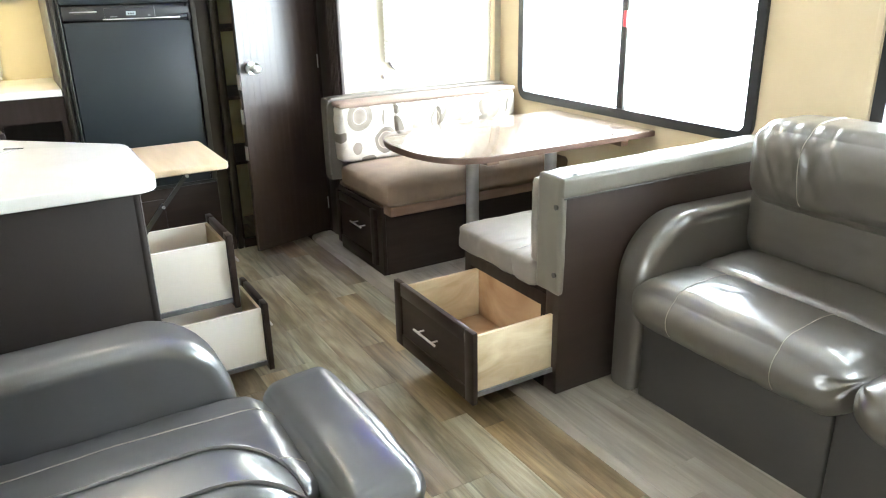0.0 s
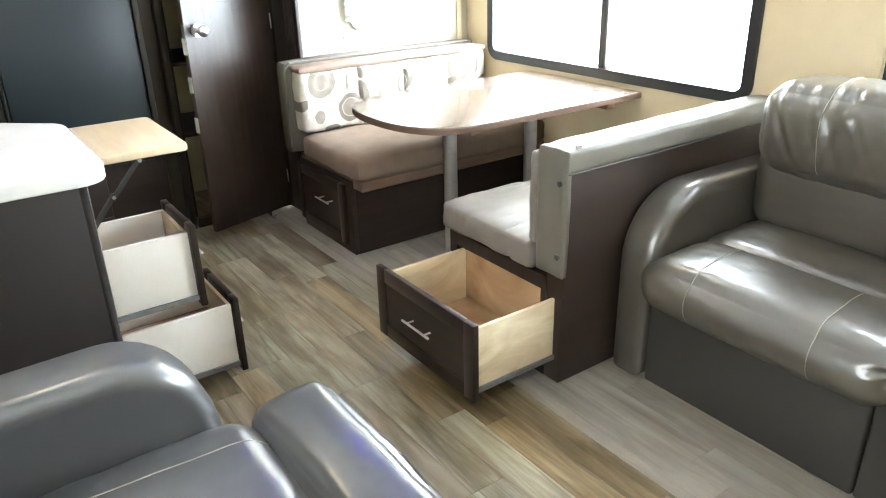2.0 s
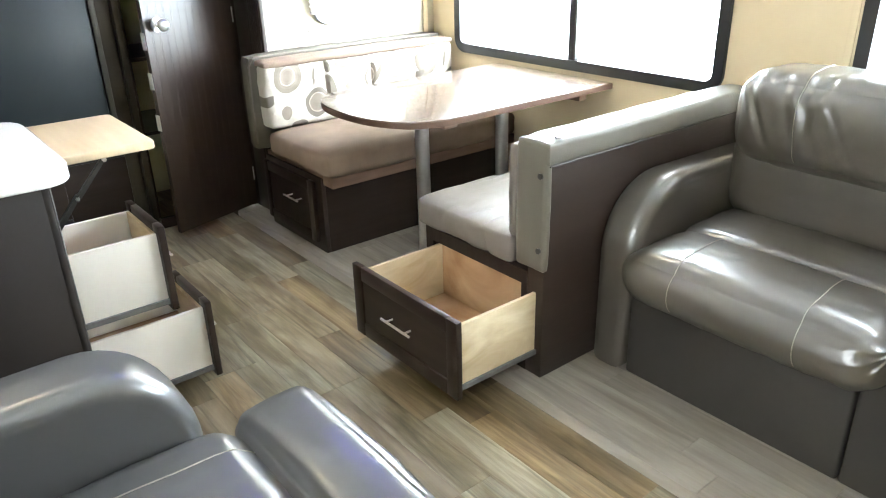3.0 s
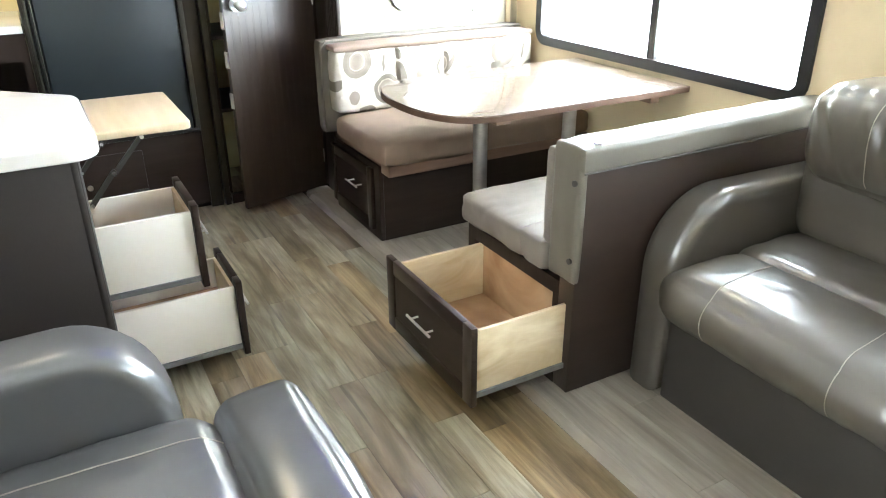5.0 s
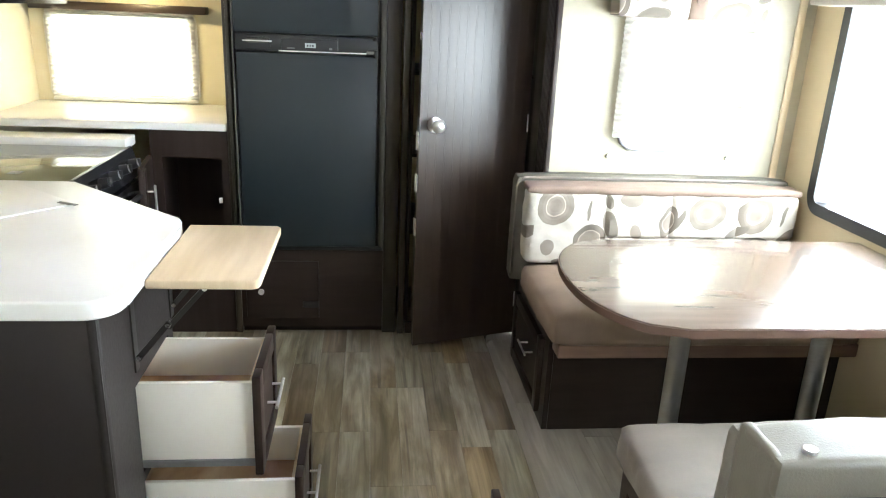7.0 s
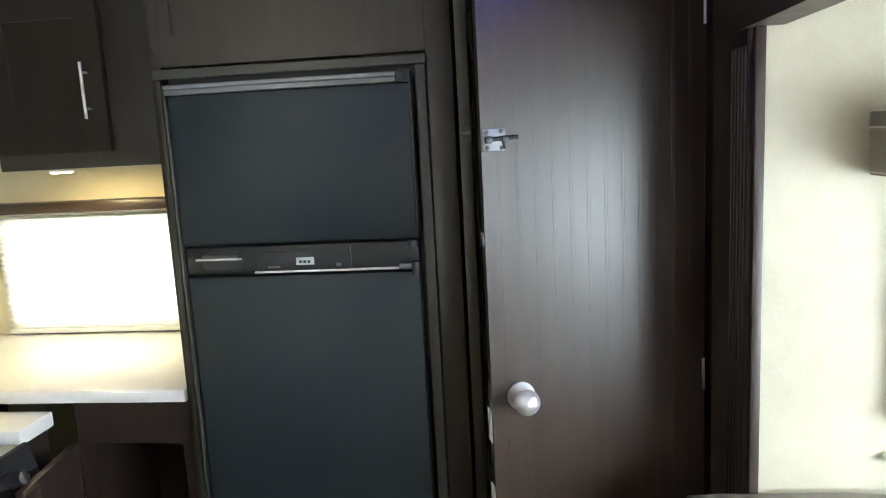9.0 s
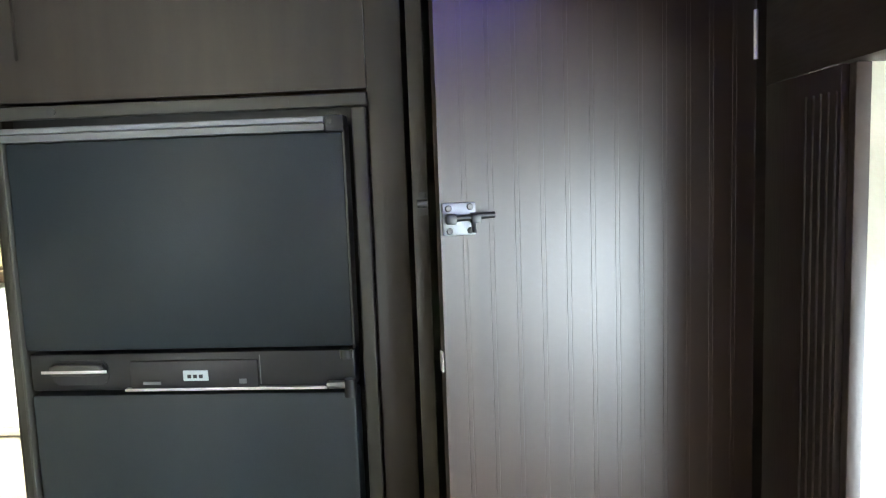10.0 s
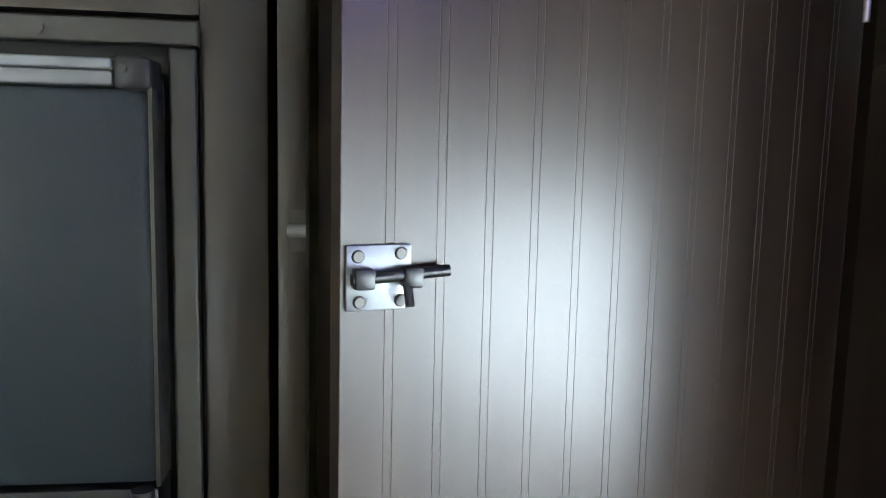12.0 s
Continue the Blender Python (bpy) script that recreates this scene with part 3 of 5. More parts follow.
def raised_shade(y0, y1, label):
    """A pleated shade drawn up over a side window, under a padded valance."""
    s = thing("pleated_shade", label, "window shade", (SLIDE_X - 0.03, (y0 + y1) / 2, 1.495))
    st = [(SLIDE_X - 0.018 - (0.022 if i % 2 else 0.0), 1.512 + 0.005 * i) for i in range(24)]
    part("cloth", prism([(SLIDE_X - 0.017, 1.512)] + st + [(SLIDE_X - 0.017, 1.512 + 0.005 * 23)], "y", y0, y1), M_WHITE, s, "folded white cloth", smooth=0)
    part("bottom_rail", box(SLIDE_X - 0.045, y0, 1.495, SLIDE_X - 0.017, y1, 1.5115, bevel=0.004), M_WHITE, s, "white bottom rail")
    v = thing("window_valance", "padded valance in ring-print cloth over the side window", "valance", (SLIDE_X - 0.05, (y0 + y1) / 2, 1.487))
    part("pad", cushion(SLIDE_X - 0.12, y0 - 0.03, 1.487, SLIDE_X - 0.052, y1 + 0.03, 1.68, r=0.012, bulge=0.004, wrinkle=0.002), M_RINGS, v)
    for y in (y0 - 0.025, y1 + 0.005):
        part("return", box(SLIDE_X - 0.0515, y, 1.489, SLIDE_X - 0.002, y + 0.02, 1.678, bevel=0.003), M_ROSE, v, "cloth-covered end")


raised_shade(1.75, 3.34, "white pleated shade drawn up over the dinette window")
raised_shade(0.05, 1.34, "white pleated shade drawn up over the sofa window")
slider_window("window_2", S_WIN2, "black-framed sliding window over the sofa", 0.7)

# unseen window, added so that light reaches the front of the room
y0, z0, y1, z1 = FILL_WIN
w5 = thing("fill_window_5", "black-framed window behind the chairs, unseen and added for fill light", "window", (LEFT, (y0 + y1) / 2, z0), kind="structure")
part("window_frame", frame_ring("x", LEFT - 0.05, LEFT + 0.014, y0 - 0.02, z0 - 0.02, y1 + 0.02, z1 + 0.02, 0.04, 0.075), M_RUBBER, w5, "black rubber-edged frame")


def pleats(x0, x1, z0, z1, y, pitch, depth):
    """Pleated shade cloth: a zigzag sheet drawn along x."""
    n = max(2, int(round((z1 - z0) / pitch)))
    own = bmesh.new()
    rows = []
    for i in range(2 * n + 1):
        z = z1 - (z1 - z0) * i / (2 * n)
        w = y - (depth if i % 2 else 0.0)
        rows.append([own.verts.new((x, w + 0.001 * math.sin(40 * x + i), z)) for x in (x0, x0 + (x1 - x0) / 3, x0 + 2 * (x1 - x0) / 3, x1)])
    for a, b in zip(rows, rows[1:]):
        for k in range(3):
            own.faces.new((a[k], a[k + 1], b[k + 1], b[k]))
    return own


def end_window():
    x0, z0, x1, z1 = E_WIN
    w = thing("window_3", "small rounded window behind a white pleated shade", "window", ((x0 + x1) / 2, SLIDE_REAR, z0), kind="structure")
    part("window_frame", frame_ring("y", SLIDE_REAR - 0.012, SLIDE_REAR + 0.045, x0 - 0.012, z0 - 0.018, x1 + 0.012, z1 + 0.012, 0.03, 0.075), M_CREAMTR, w, "cream plastic window ring")
    # thin grey ring that draws the outline of the cream window ring
    part("ring_outline", frame_ring("y", SLIDE_REAR - 0.015, SLIDE_REAR - 0.0005, x0 - 0.017, z0 - 0.023, x1 + 0.017, z1 + 0.017, 0.006, 0.08), M_SILVER, w, "thin grey outline round the window ring")
    g = part("pane", box(x0 + 0.01, SLIDE_REAR + 0.02, z0, x1 - 0.01, SLIDE_REAR + 0.024, z1), M_GLASS, w)
    g.visible_shadow = False


def kitchen_window():
    x0, z0, x1, z1 = K_WIN
    w = thing("window_4", "kitchen window with white frame behind a pleated shade", "window", ((x0 + x1) / 2, REAR, z0), kind="structure")
    part("window_frame", frame_ring("y", REAR - 0.012, REAR + 0.045, x0 - 0.02, z0 - 0.02, x1 + 0.02, z1 + 0.02, 0.035, 0.05), M_CREAMTR, w, "cream plastic window ring")
    g = part("pane", box(x0, REAR + 0.02, z0, x1, REAR + 0.024, z1), M_GLASS, w)
    g.visible_shadow = False


end_window()
kitchen_window()

# ---------- pleated shades and their valances ----------
sh = thing("pleated_shade", "white pleated shade drawn over the end window, glowing", "window shade", (1.97, SLIDE_REAR - 0.03, 0.93))
part("cloth", pleats(1.750, 2.257, 0.992, 1.45, SLIDE_REAR - 0.016, 0.022, 0.012), M_SHADE, sh, smooth=0)
part("bottom_rail", box(1.750, SLIDE_REAR - 0.034, 0.977, 2.257, SLIDE_REAR - 0.014, 0.991, bevel=0.004), M_WHITE, sh, "white bottom rail")
for x in (1.748, 2.236):
    part("cord_clip", rod((x, SLIDE_REAR - 0.016, 0.90), (x, SLIDE_REAR - 0.001, 0.90), 0.009), M_WHITE, sh, "white cord clip")
va = thing("window_valance", "padded valance in ring-print cloth with a buttoned centre band", "valance", (1.97, SLIDE_REAR - 0.05, 1.36))
part("pad", cushion(1.690, SLIDE_REAR - 0.115, 1.423, 2.252, SLIDE_REAR - 0.002, 1.547, r=0.012, bulge=0.004, wrinkle=0.002), M_RINGS, va)
part("band", cushion(1.948, SLIDE_REAR - 0.122, 1.420, 2.016, SLIDE_REAR - 0.012, 1.550, r=0.008, bulge=0.003, wrinkle=0.001, cuts=6), M_ROSE, va, "rose-brown centre band")
part("button", rod((1.982, SLIDE_REAR - 0.131, 1.484), (1.982, SLIDE_REAR - 0.118, 1.484), 0.014), M_ROSE, va, "covered button")
shk = thing("pleated_shade", "white pleated shade over the kitchen window, glowing", "window shade", (-0.27, REAR - 0.03, 0.95))
part("cloth", pleats(-0.652, 0.002, 0.955, 1.345, REAR - 0.016, 0.02, 0.011), M_SHADE, shk, smooth=0)
part("bottom_rail", box(-0.652, REAR - 0.034, 0.940, 0.002, REAR - 0.014, 0.956, bevel=0.004), M_WHITE, shk, "white bottom rail")
part("headrail", box(-0.70, REAR - 0.075, 1.345, 0.070, REAR - 0.002, 1.380, bevel=0.006), M_BROWN, shk, "brown wooden headrail")

# ---------- rear: refrigerator, its surround, pantry ----------
FACE = 3.80


def bar_handle(parent, a, b, out, r=0.0042, stand=0.026, name="handle"):
    """A bar pull from a to b, held off its front by two posts along out."""
    a, b, out = Vector(a), Vector(b), Vector(out)
    bm = rod(a + out * stand, b + out * stand, r)
    for k in (0.18, 0.82):
        p = a.lerp(b, k)
        rod(p, p + out * stand, r * 0.8, bm=bm)
    return part(name, bm, M_CHROME, parent, "brushed steel bar handle")


sur = thing("refrigerator_surround", "taupe-brown wooden surround built round the refrigerator", "cabinet", (0.58, FACE, 0))
part("side_stile", box(0.235, FACE, 0.0, 0.262, REAR - 0.002, TOP - 0.002, bevel=0.003), M_TAUPE, sur)
part("side_stile", box(0.882, FACE, 0.0, 0.942, REAR - 0.002, TOP - 0.002, bevel=0.003), M_TAUPE, sur)
hd = wall_with_holes("y", FACE, FACE + 0.02, 0.262, 0.882, 1.72, TOP - 0.002, [(0.295, 1.79, 0.850, 1.935)])
part("top_frame", hd, M_TAUPE, sur, smooth=0)
part("top_panel", box(0.295, FACE + 0.008, 1.79, 0.850, FACE + 0.018, 1.935), M_TAUPE, sur, "recessed wooden panel")
part("bottom_panel", box(0.262, FACE, 0.03, 0.882, FACE + 0.02, 0.395, bevel=0.003), M_DARKH, sur, "dark access panel")
part("plinth", box(0.262, FACE + 0.03, 0.0, 0.882, FACE + 0.05, 0.03), M_DARKH, sur)
ap = part("access_door", box(0.285, FACE - 0.012, 0.075, 0.600, FACE - 0.001, 0.345, bevel=0.003), M_DARKH, sur, "dark access door")
part("lock", rod((0.350, FACE - 0.020, 0.203), (0.350, FACE - 0.011, 0.203), 0.013), M_CHROME, ap, "round chrome lock")
part("vent_knob", box(0.53, FACE - 0.02, 0.13, 0.60, FACE - 0.013, 0.16, bevel=0.004), M_BLACK, ap, "black finger pull")

fr = thing("refrigerator", "charcoal two-door trailer refrigerator with a black control bar", "refrigerator", (0.57, FACE, 0.40))
part("body", box(0.266, FACE + 0.022, 0.400, 0.878, REAR - 0.01, 1.716), M_FRTRIM, fr, "black case")
part("top_trim", prism(((0.245, 1.691), (0.884, 1.691), (0.884, 1.713), (0.245, 1.713)), "y", FACE - 0.014, FACE - 0.001, bevel=0.003), M_FRFRAME, fr, "bronze-grey top frame strip")
part("side_trim", box(0.858, FACE - 0.012, 0.40, 0.881, FACE - 0.001, 1.690, bevel=0.003), M_FRFRAME, fr, "bronze-grey side frame strip")
part("side_trim", box(0.248, FACE - 0.012, 0.40, 0.262, FACE - 0.001, 1.690, bevel=0.003), M_FRFRAME, fr, "bronze-grey side frame strip")
for x in (0.36, 0.752):
    part("screw", rod((x, FACE - 0.019, 1.702), (x, FACE - 0.013, 1.702), 0.0075, r2=0.006), M_STEEL, fr, "dark screw head")
part("freezer_door", box(0.282, FACE - 0.030, 1.302, 0.846, FACE + 0.02, 1.652, bevel=0.006), M_FRIDGE, fr, "charcoal freezer door")
part("freezer_strip", prism(rounded(0.278, 1.653, 0.818, 1.666, 0.004), "y", FACE - 0.034, FACE - 0.004, bevel=0.002), M_SILVER, fr, "grey top edge strip")
part("bright_strip", prism(rounded(0.278, 1.6665, 0.818, 1.676, 0.003), "y", FACE - 0.036, FACE - 0.004, bevel=0.002), M_ZINC, fr, "bright metal edge strip")
part("door_edge", box(0.8465, FACE - 0.034, 1.30, 0.849, FACE + 0.01, 1.664, bevel=0.003), M_FRFRAME, fr, "grey door edge strip")
part("hinge_cap", box(0.819, FACE - 0.038, 1.650, 0.850, FACE + 0.0, 1.678, bevel=0.005), M_BLACK, fr, "black corner hinge cap")
part("screw", rod((0.828, FACE - 0.041, 1.667), (0.828, FACE - 0.0375, 1.667), 0.0035, n=12), M_STEEL, fr, "dark hinge screw")
part("door_edge", box(0.274, FACE - 0.034, 0.43, 0.281, FACE + 0.01, 1.672, bevel=0.003), M_FRFRAME, fr, "grey door edge strip")
bar = part("control_bar", box(0.286, FACE - 0.026, 1.232, 0.846, FACE + 0.02, 1.296, bevel=0.004), M_FRTRIM, fr, "black control bar")
part("handle_cup", prism(rounded(0.325, 1.243, 0.425, 1.286, 0.016), "y", FACE - 0.0285, FACE - 0.0265), M_BLACK, bar, "black grip recess")
part("handle", prism(rounded(0.330, 1.262, 0.420, 1.282, 0.008), "y", FACE - 0.045, FACE - 0.029, bevel=0.004), M_FRFRAME, bar, "dark grey grip")
pn = part("control_panel", box(0.465, FACE - 0.034, 1.232, 0.685, FACE - 0.0265, 1.284, bevel=0.003), M_BLACK, bar, "raised control panel")
part("display", box(0.558, FACE - 0.037, 1.250, 0.601, FACE - 0.0345, 1.268, bevel=0.001), M_LCD, bar, "small grey display")
for k in range(3):
    part("marking", box(0.566 + 0.010 * k, FACE - 0.0385, 1.255, 0.572 + 0.010 * k, FACE - 0.0373, 1.261), M_BLACK, bar)
part("emblem", box(0.488, FACE - 0.0355, 1.244, 0.518, FACE - 0.0343, 1.249), M_SILVER, bar, "plain silver emblem bar")
part("marking", box(0.653, FACE - 0.0355, 1.244, 0.665, FACE - 0.0343, 1.252), M_SILVER, bar)
part("edge_strip", box(0.455, FACE - 0.036, 1.2325, 0.800, FACE - 0.0265, 1.2375, bevel=0.001), M_CHROME, bar, "bright lower edge strip")
part("grip_strip", box(0.318, FACE - 0.047, 1.268, 0.432, FACE - 0.0455, 1.273, bevel=0.0005), M_CHROME, bar, "bright grip strip")
part("joint", box(0.686, FACE - 0.0275, 1.240, 0.6875, FACE - 0.0258, 1.290), M_SILVER, bar)
part("hinge_pin", rod((0.835, FACE - 0.037, 1.300), (0.835, FACE - 0.037, 1.285), 0.010), M_BLACK, fr, "black door hinge")
part("hinge_arm", box(0.800, FACE - 0.042, 1.234, 0.848, FACE - 0.028, 1.246, bevel=0.004), M_SILVER, fr, "grey hinge arm")
part("hinge_pin", rod((0.840, FACE - 0.037, 1.250), (0.840, FACE - 0.037, 1.220), 0.010), M_BLACK, fr, "black door hinge")
part("fridge_door", box(0.286, FACE - 0.030, 0.420, 0.846, FACE + 0.02, 1.226, bevel=0.006), M_FRIDGE, fr, "charcoal main door")
part("base_strip", box(0.270, FACE - 0.016, 0.400, 0.876, FACE - 0.001, 0.416, bevel=0.002), M_FRTRIM, fr)

# pantry, with its tall door ajar
pa = thing("pantry_cabinet", "tall espresso pantry cabinet in the corner", "cabinet", (1.22, FACE, 0))
post = part("door_post", box(0.951, FACE - 0.012, 0.0, 0.977, FACE + 0.03, TOP - 0.002, bevel=0.002), M_TAUPE, pa, "narrow wooden post")
part("strike_plate", box(0.962, FACE - 0.0140, 1.512, 0.976, FACE - 0.0125, 1.550), M_STEEL, post, "steel strike plate")
part("strike_barrel", rod((0.960, FACE - 0.017, 1.531), (0.977, FACE - 0.017, 1.531), 0.006), M_ZINC, post, "steel bolt keeper")
for z in (1.518, 1.545):
    part("screw", rod((0.969, FACE - 0.017, z), (0.969, FACE - 0.0135, z), 0.004), M_STEEL, post)
part("side_panel", box(0.985, FACE + 0.03, 0.0, 0.999, REAR - 0.002, TOP - 0.002), M_DARK, pa)
part("lintel", box(0.986, FACE - 0.010, 1.86, 1.487, FACE + 0.02, TOP - 0.002), M_DARKH, pa)
part("threshold", box(0.986, FACE - 0.005, 0.0, 1.487, FACE + 0.02, 0.05), M_DARKH, pa)
for z in (0.45, 0.80, 1.15, 1.50):
    part("shelf", box(1.000, FACE + 0.08, z, 1.510, REAR - 0.003, z + 0.016), M_DARKH, pa, "dark pantry shelf")

HINGE, SWING = Vector((1.472, 3.733, 0)), 17.2
DOOR_W, DOOR_Z0, DOOR_Z1 = 0.483, 0.035, 1.855
turn_door = Matrix.Translation(HINGE) @ Matrix.Rotation(radians(SWING), 4, "Z")
# in the door's own frame: x from -DOOR_W (free edge) to 0 (hinge), face at y = -0.0


def on_door(bm):
    bmesh.ops.transform(bm, matrix=turn_door, verts=bm.verts)
    return bm


pd = thing("pantry_door", "tall espresso beadboard pantry door standing ajar", "door", (HINGE.x, HINGE.y, DOOR_Z0))
slab = box(-DOOR_W, 0.0017, DOOR_Z0, 0, 0.024, DOOR_Z1)
part("slab", on_door(slab), M_DOOR, pd, smooth=0)
bead = bmesh.new()
x = -DOOR_W
while x < -0.002:
    w = min(0.031, -x)
    box(x + 0.00015, 0.0014, DOOR_Z0, x + w - 0.00015, 0.0034, DOOR_Z1, bevel=0.00022, seg=1, bm=bead)
    x += w
    if x < -0.03:
        box(x + 0.0002, 0.0014, DOOR_Z0, x + 0.0063, 0.0034, DOOR_Z1, bevel=0.0003, seg=1, bm=bead)
        x += 0.0065
part("beadboard_face", on_door(bead), M_DOOR, pd, "espresso beadboard face with fine grooves", smooth=0)
KX = -DOOR_W + 0.062
kn = rod((KX, 0, 0.985), (KX, -0.006, 0.985), 0.030, n=24)
rod((KX, -0.006, 0.985), (KX, -0.030, 0.985), 0.012, bm=kn, n=18)
ball = bmesh.new()
bmesh.ops.create_uvsphere(ball, u_segments=24, v_segments=14, radius=0.027)
bmesh.ops.transform(ball, matrix=Matrix.Translation((KX, -0.046, 0.985)) @ Matrix.Diagonal((1, 0.85, 1, 1)), verts=ball.verts)
merge(kn, ball)
part("knob", on_door(kn), M_CHROME, pd, "round polished steel knob")
part("latch_plate", on_door(box(-DOOR_W - 0.0015, 0.004, 0.955, -DOOR_W - 0.0002, 0.022, 1.015)), M_ZINC, pd, "steel latch plate")
for z, half in ((0.565, 0.036), (0.75, 0.036), (0.92, 0.036), (1.32, 0.014)):
    part("edge_clip", on_door(box(-DOOR_W - 0.003, 0.005, z - half, -DOOR_W - 0.0003, 0.032 if half > 0.02 else 0.020, z + half, bevel=0.0008)), M_WHITE, pd, "white plastic rack clip")
bz = 1.518
bo = part("bolt_plate", on_door(box(-DOOR_W + 0.003, -0.0025, bz - 0.022, -DOOR_W + 0.049, -0.0003, bz + 0.022, bevel=0.001)), M_ZINC, pd, "zinc bolt plate")
part("barrel", on_door(rod((-DOOR_W + 0.005, -0.008, bz), (-DOOR_W + 0.074, -0.008, bz + 0.004), 0.0042)), M_FRTRIM, bo, "dark steel bolt rod")
for a, b in ((0.006, 0.020), (0.040, 0.054)):
    part("guide", on_door(box(-DOOR_W + a, -0.0135, bz - 0.0065, -DOOR_W + b, -0.0027, bz + 0.0075, bevel=0.002)), M_FRTRIM, bo, "dark steel bolt guide")
part("grip", on_door(rod((-DOOR_W + 0.043, -0.010, bz - 0.004), (-DOOR_W + 0.043, -0.016, bz - 0.018), 0.0032)), M_FRTRIM, bo, "bolt thumb grip")
for dx, dz in ((0.011, 0.0145), (0.041, 0.016), (0.012, -0.016), (0.041, -0.016)):
    part("screw", on_door(rod((-DOOR_W + dx, -0.0026, bz + dz), (-DOOR_W + dx, -0.0045, bz + dz), 0.0046, r2=0.0036, n=12)), M_STEEL, bo, "cross-head screw")
for z in (0.985, 1.763, 0.20):
    part("hinge", on_door(rod((-0.005, -0.004, z - 0.035), (-0.005, -0.003, z + 0.035), 0.0032)), M_CHROME, pd, "steel hinge barrel")

# ---------- kitchen ----------
SC = 0.865                # side counter and peninsula top
bc = thing("kitchen_base_cabinet", "espresso base cabinet with an open cupboard under the rear counter", "cabinet", (0.09, FACE, 0))
part("face_frame", wall_with_holes("y", FACE + 0.01, FACE + 0.03, -0.08, 0.234, 0.0, 0.901, [(-0.035, 0.30, 0.205, 0.79)]), M_DARK, bc, smooth=0)
part("back_panel", box(-0.08, FACE + 0.35, 0.0, 0.234, FACE + 0.36, 0.901), M_DARK, bc)
part("floor_panel", box(-0.08, FACE + 0.03, 0.285, 0.234, FACE + 0.35, 0.30), M_DARKH, bc)
part("inner_panel", box(-0.08, FACE + 0.03, 0.30, -0.068, FACE + 0.35, 0.901), M_DARK, bc)
part("catch", box(0.188, FACE - 0.004, 0.600, 0.202, FACE + 0.009, 0.622, bevel=0.002), M_WHITE, bc, "white plastic catch")
od = thing("cupboard_door", "espresso cupboard door standing open beside the range", "cabinet door", (-0.04, 3.79, 0.30))
turn_cup = Matrix.Translation((-0.068, 3.790, 0)) @ Matrix.Rotation(radians(-82), 4, "Z")
for nm, bm, mt in (("panel", box(0.0, -0.02, 0.31, 0.26, 0.0, 0.80, bevel=0.003), M_DARK), ("frame_stile", box(0.2, -0.003, 0.32, 0.255, 0.004, 0.79, bevel=0.002), M_DARK)):
    bmesh.ops.transform(bm, matrix=turn_cup, verts=bm.verts)
    part(nm, bm, mt, od)
hb = rod((0.215, 0.032, 0.575), (0.215, 0.032, 0.725), 0.005)
for z in (0.60, 0.70):
    rod((0.215, 0.004, z), (0.215, 0.032, z), 0.004, bm=hb)
bmesh.ops.transform(hb, matrix=turn_cup, verts=hb.verts)
part("handle", hb, M_CHROME, od, "brushed steel bar handle")

rct = thing("rear_countertop", "pale laminate countertop along the rear wall", "countertop", (0, 4.1, 0.902))
part("edge_strip", box(LEFT + 0.003, FACE - 0.002, 0.904, 0.2295, FACE + 0.0015, 0.931, bevel=0.001), M_COUNTER, rct, "pale front edge strip")
part("top_sheet", box(LEFT + 0.002, FACE + 0.0018, 0.902, 0.230, REAR - 0.002, 0.935, bevel=0.005), M_COUNTER, rct, "pale laminate top")
sb = solo("side_base_cabinet", box(LEFT + 0.002, 3.672, 0.0, -0.150, 3.795, 0.843, bevel=0.003), M_DARK, "espresso base cabinet between range and corner", "cabinet", (-0.4, 3.68, 0))
solo("side_countertop", box(LEFT + 0.002, 3.668, 0.845, -0.130, 3.796, 0.885, bevel=0.005), M_COUNTER, "small pale countertop beside the range", "countertop", (-0.4, 3.73, 0.845))

rg = thing("kitchen_range", "black gas range with knobs and a glass cover", "range", (-0.4, 3.25, 0))
part("body", box(LEFT + 0.004, 3.055, 0.0, -0.115, 3.664, 0.845, bevel=0.004), M_ENAMEL, rg, "black enamel body")
part("knob_panel", prism(((-0.114, 0.745), (-0.075, 0.755), (-0.105, 0.860), (-0.114, 0.862)), "y", 3.06, 3.66), M_ENAMEL, rg, "sloping black knob panel")
for k in range(5):
    y = 3.145 + 0.108 * k
    kb = rod((-0.090, y, 0.806), (-0.060, y, 0.814), 0.020, n=20, r2=0.017)
    box(-0.062, y - 0.003, 0.800, -0.050, y + 0.003, 0.830, bevel=0.001, bm=kb)
    k1 = part("knob", kb, M_BLACK, rg, "glossy black burner knob")
    # bright disc added in place of the highlight on the glossy knob
    part("knob_glint", rod((-0.0602, y, 0.814), (-0.0585, y, 0.8144), 0.0150, n=20), M_POST, k1, "bright grey disc for the glint on the knob")
od2 = part("oven_door", box(-0.114, 3.065, 0.18, -0.080, 3.655, 0.735, bevel=0.006), M_ENAMEL, rg, "black oven door")
part("oven_window", box(-0.0795, 3.15, 0.32, -0.077, 3.57, 0.60), M_BLACK, od2, "dark oven window")
part("oven_handle", rod((-0.05, 3.11, 0.695), (-0.05, 3.61, 0.695), 0.010), M_BLACK, od2, "black oven handle")
for y in (3.14, 3.58):
    part("handle_post", rod((-0.08, y, 0.695), (-0.05, y, 0.695), 0.007), M_BLACK, od2)
part("cover", box(LEFT + 0.02, 3.065, 0.847, -0.120, 3.655, 0.858, bevel=0.003), M_COVER_REFLECT, rg, "glossy glass cover, the wall's olive reflection in its colour")
part("vent_mark", box(-0.34, 3.15, 0.8585, -0.30, 3.19, 0.8600), M_BLACK, rg)

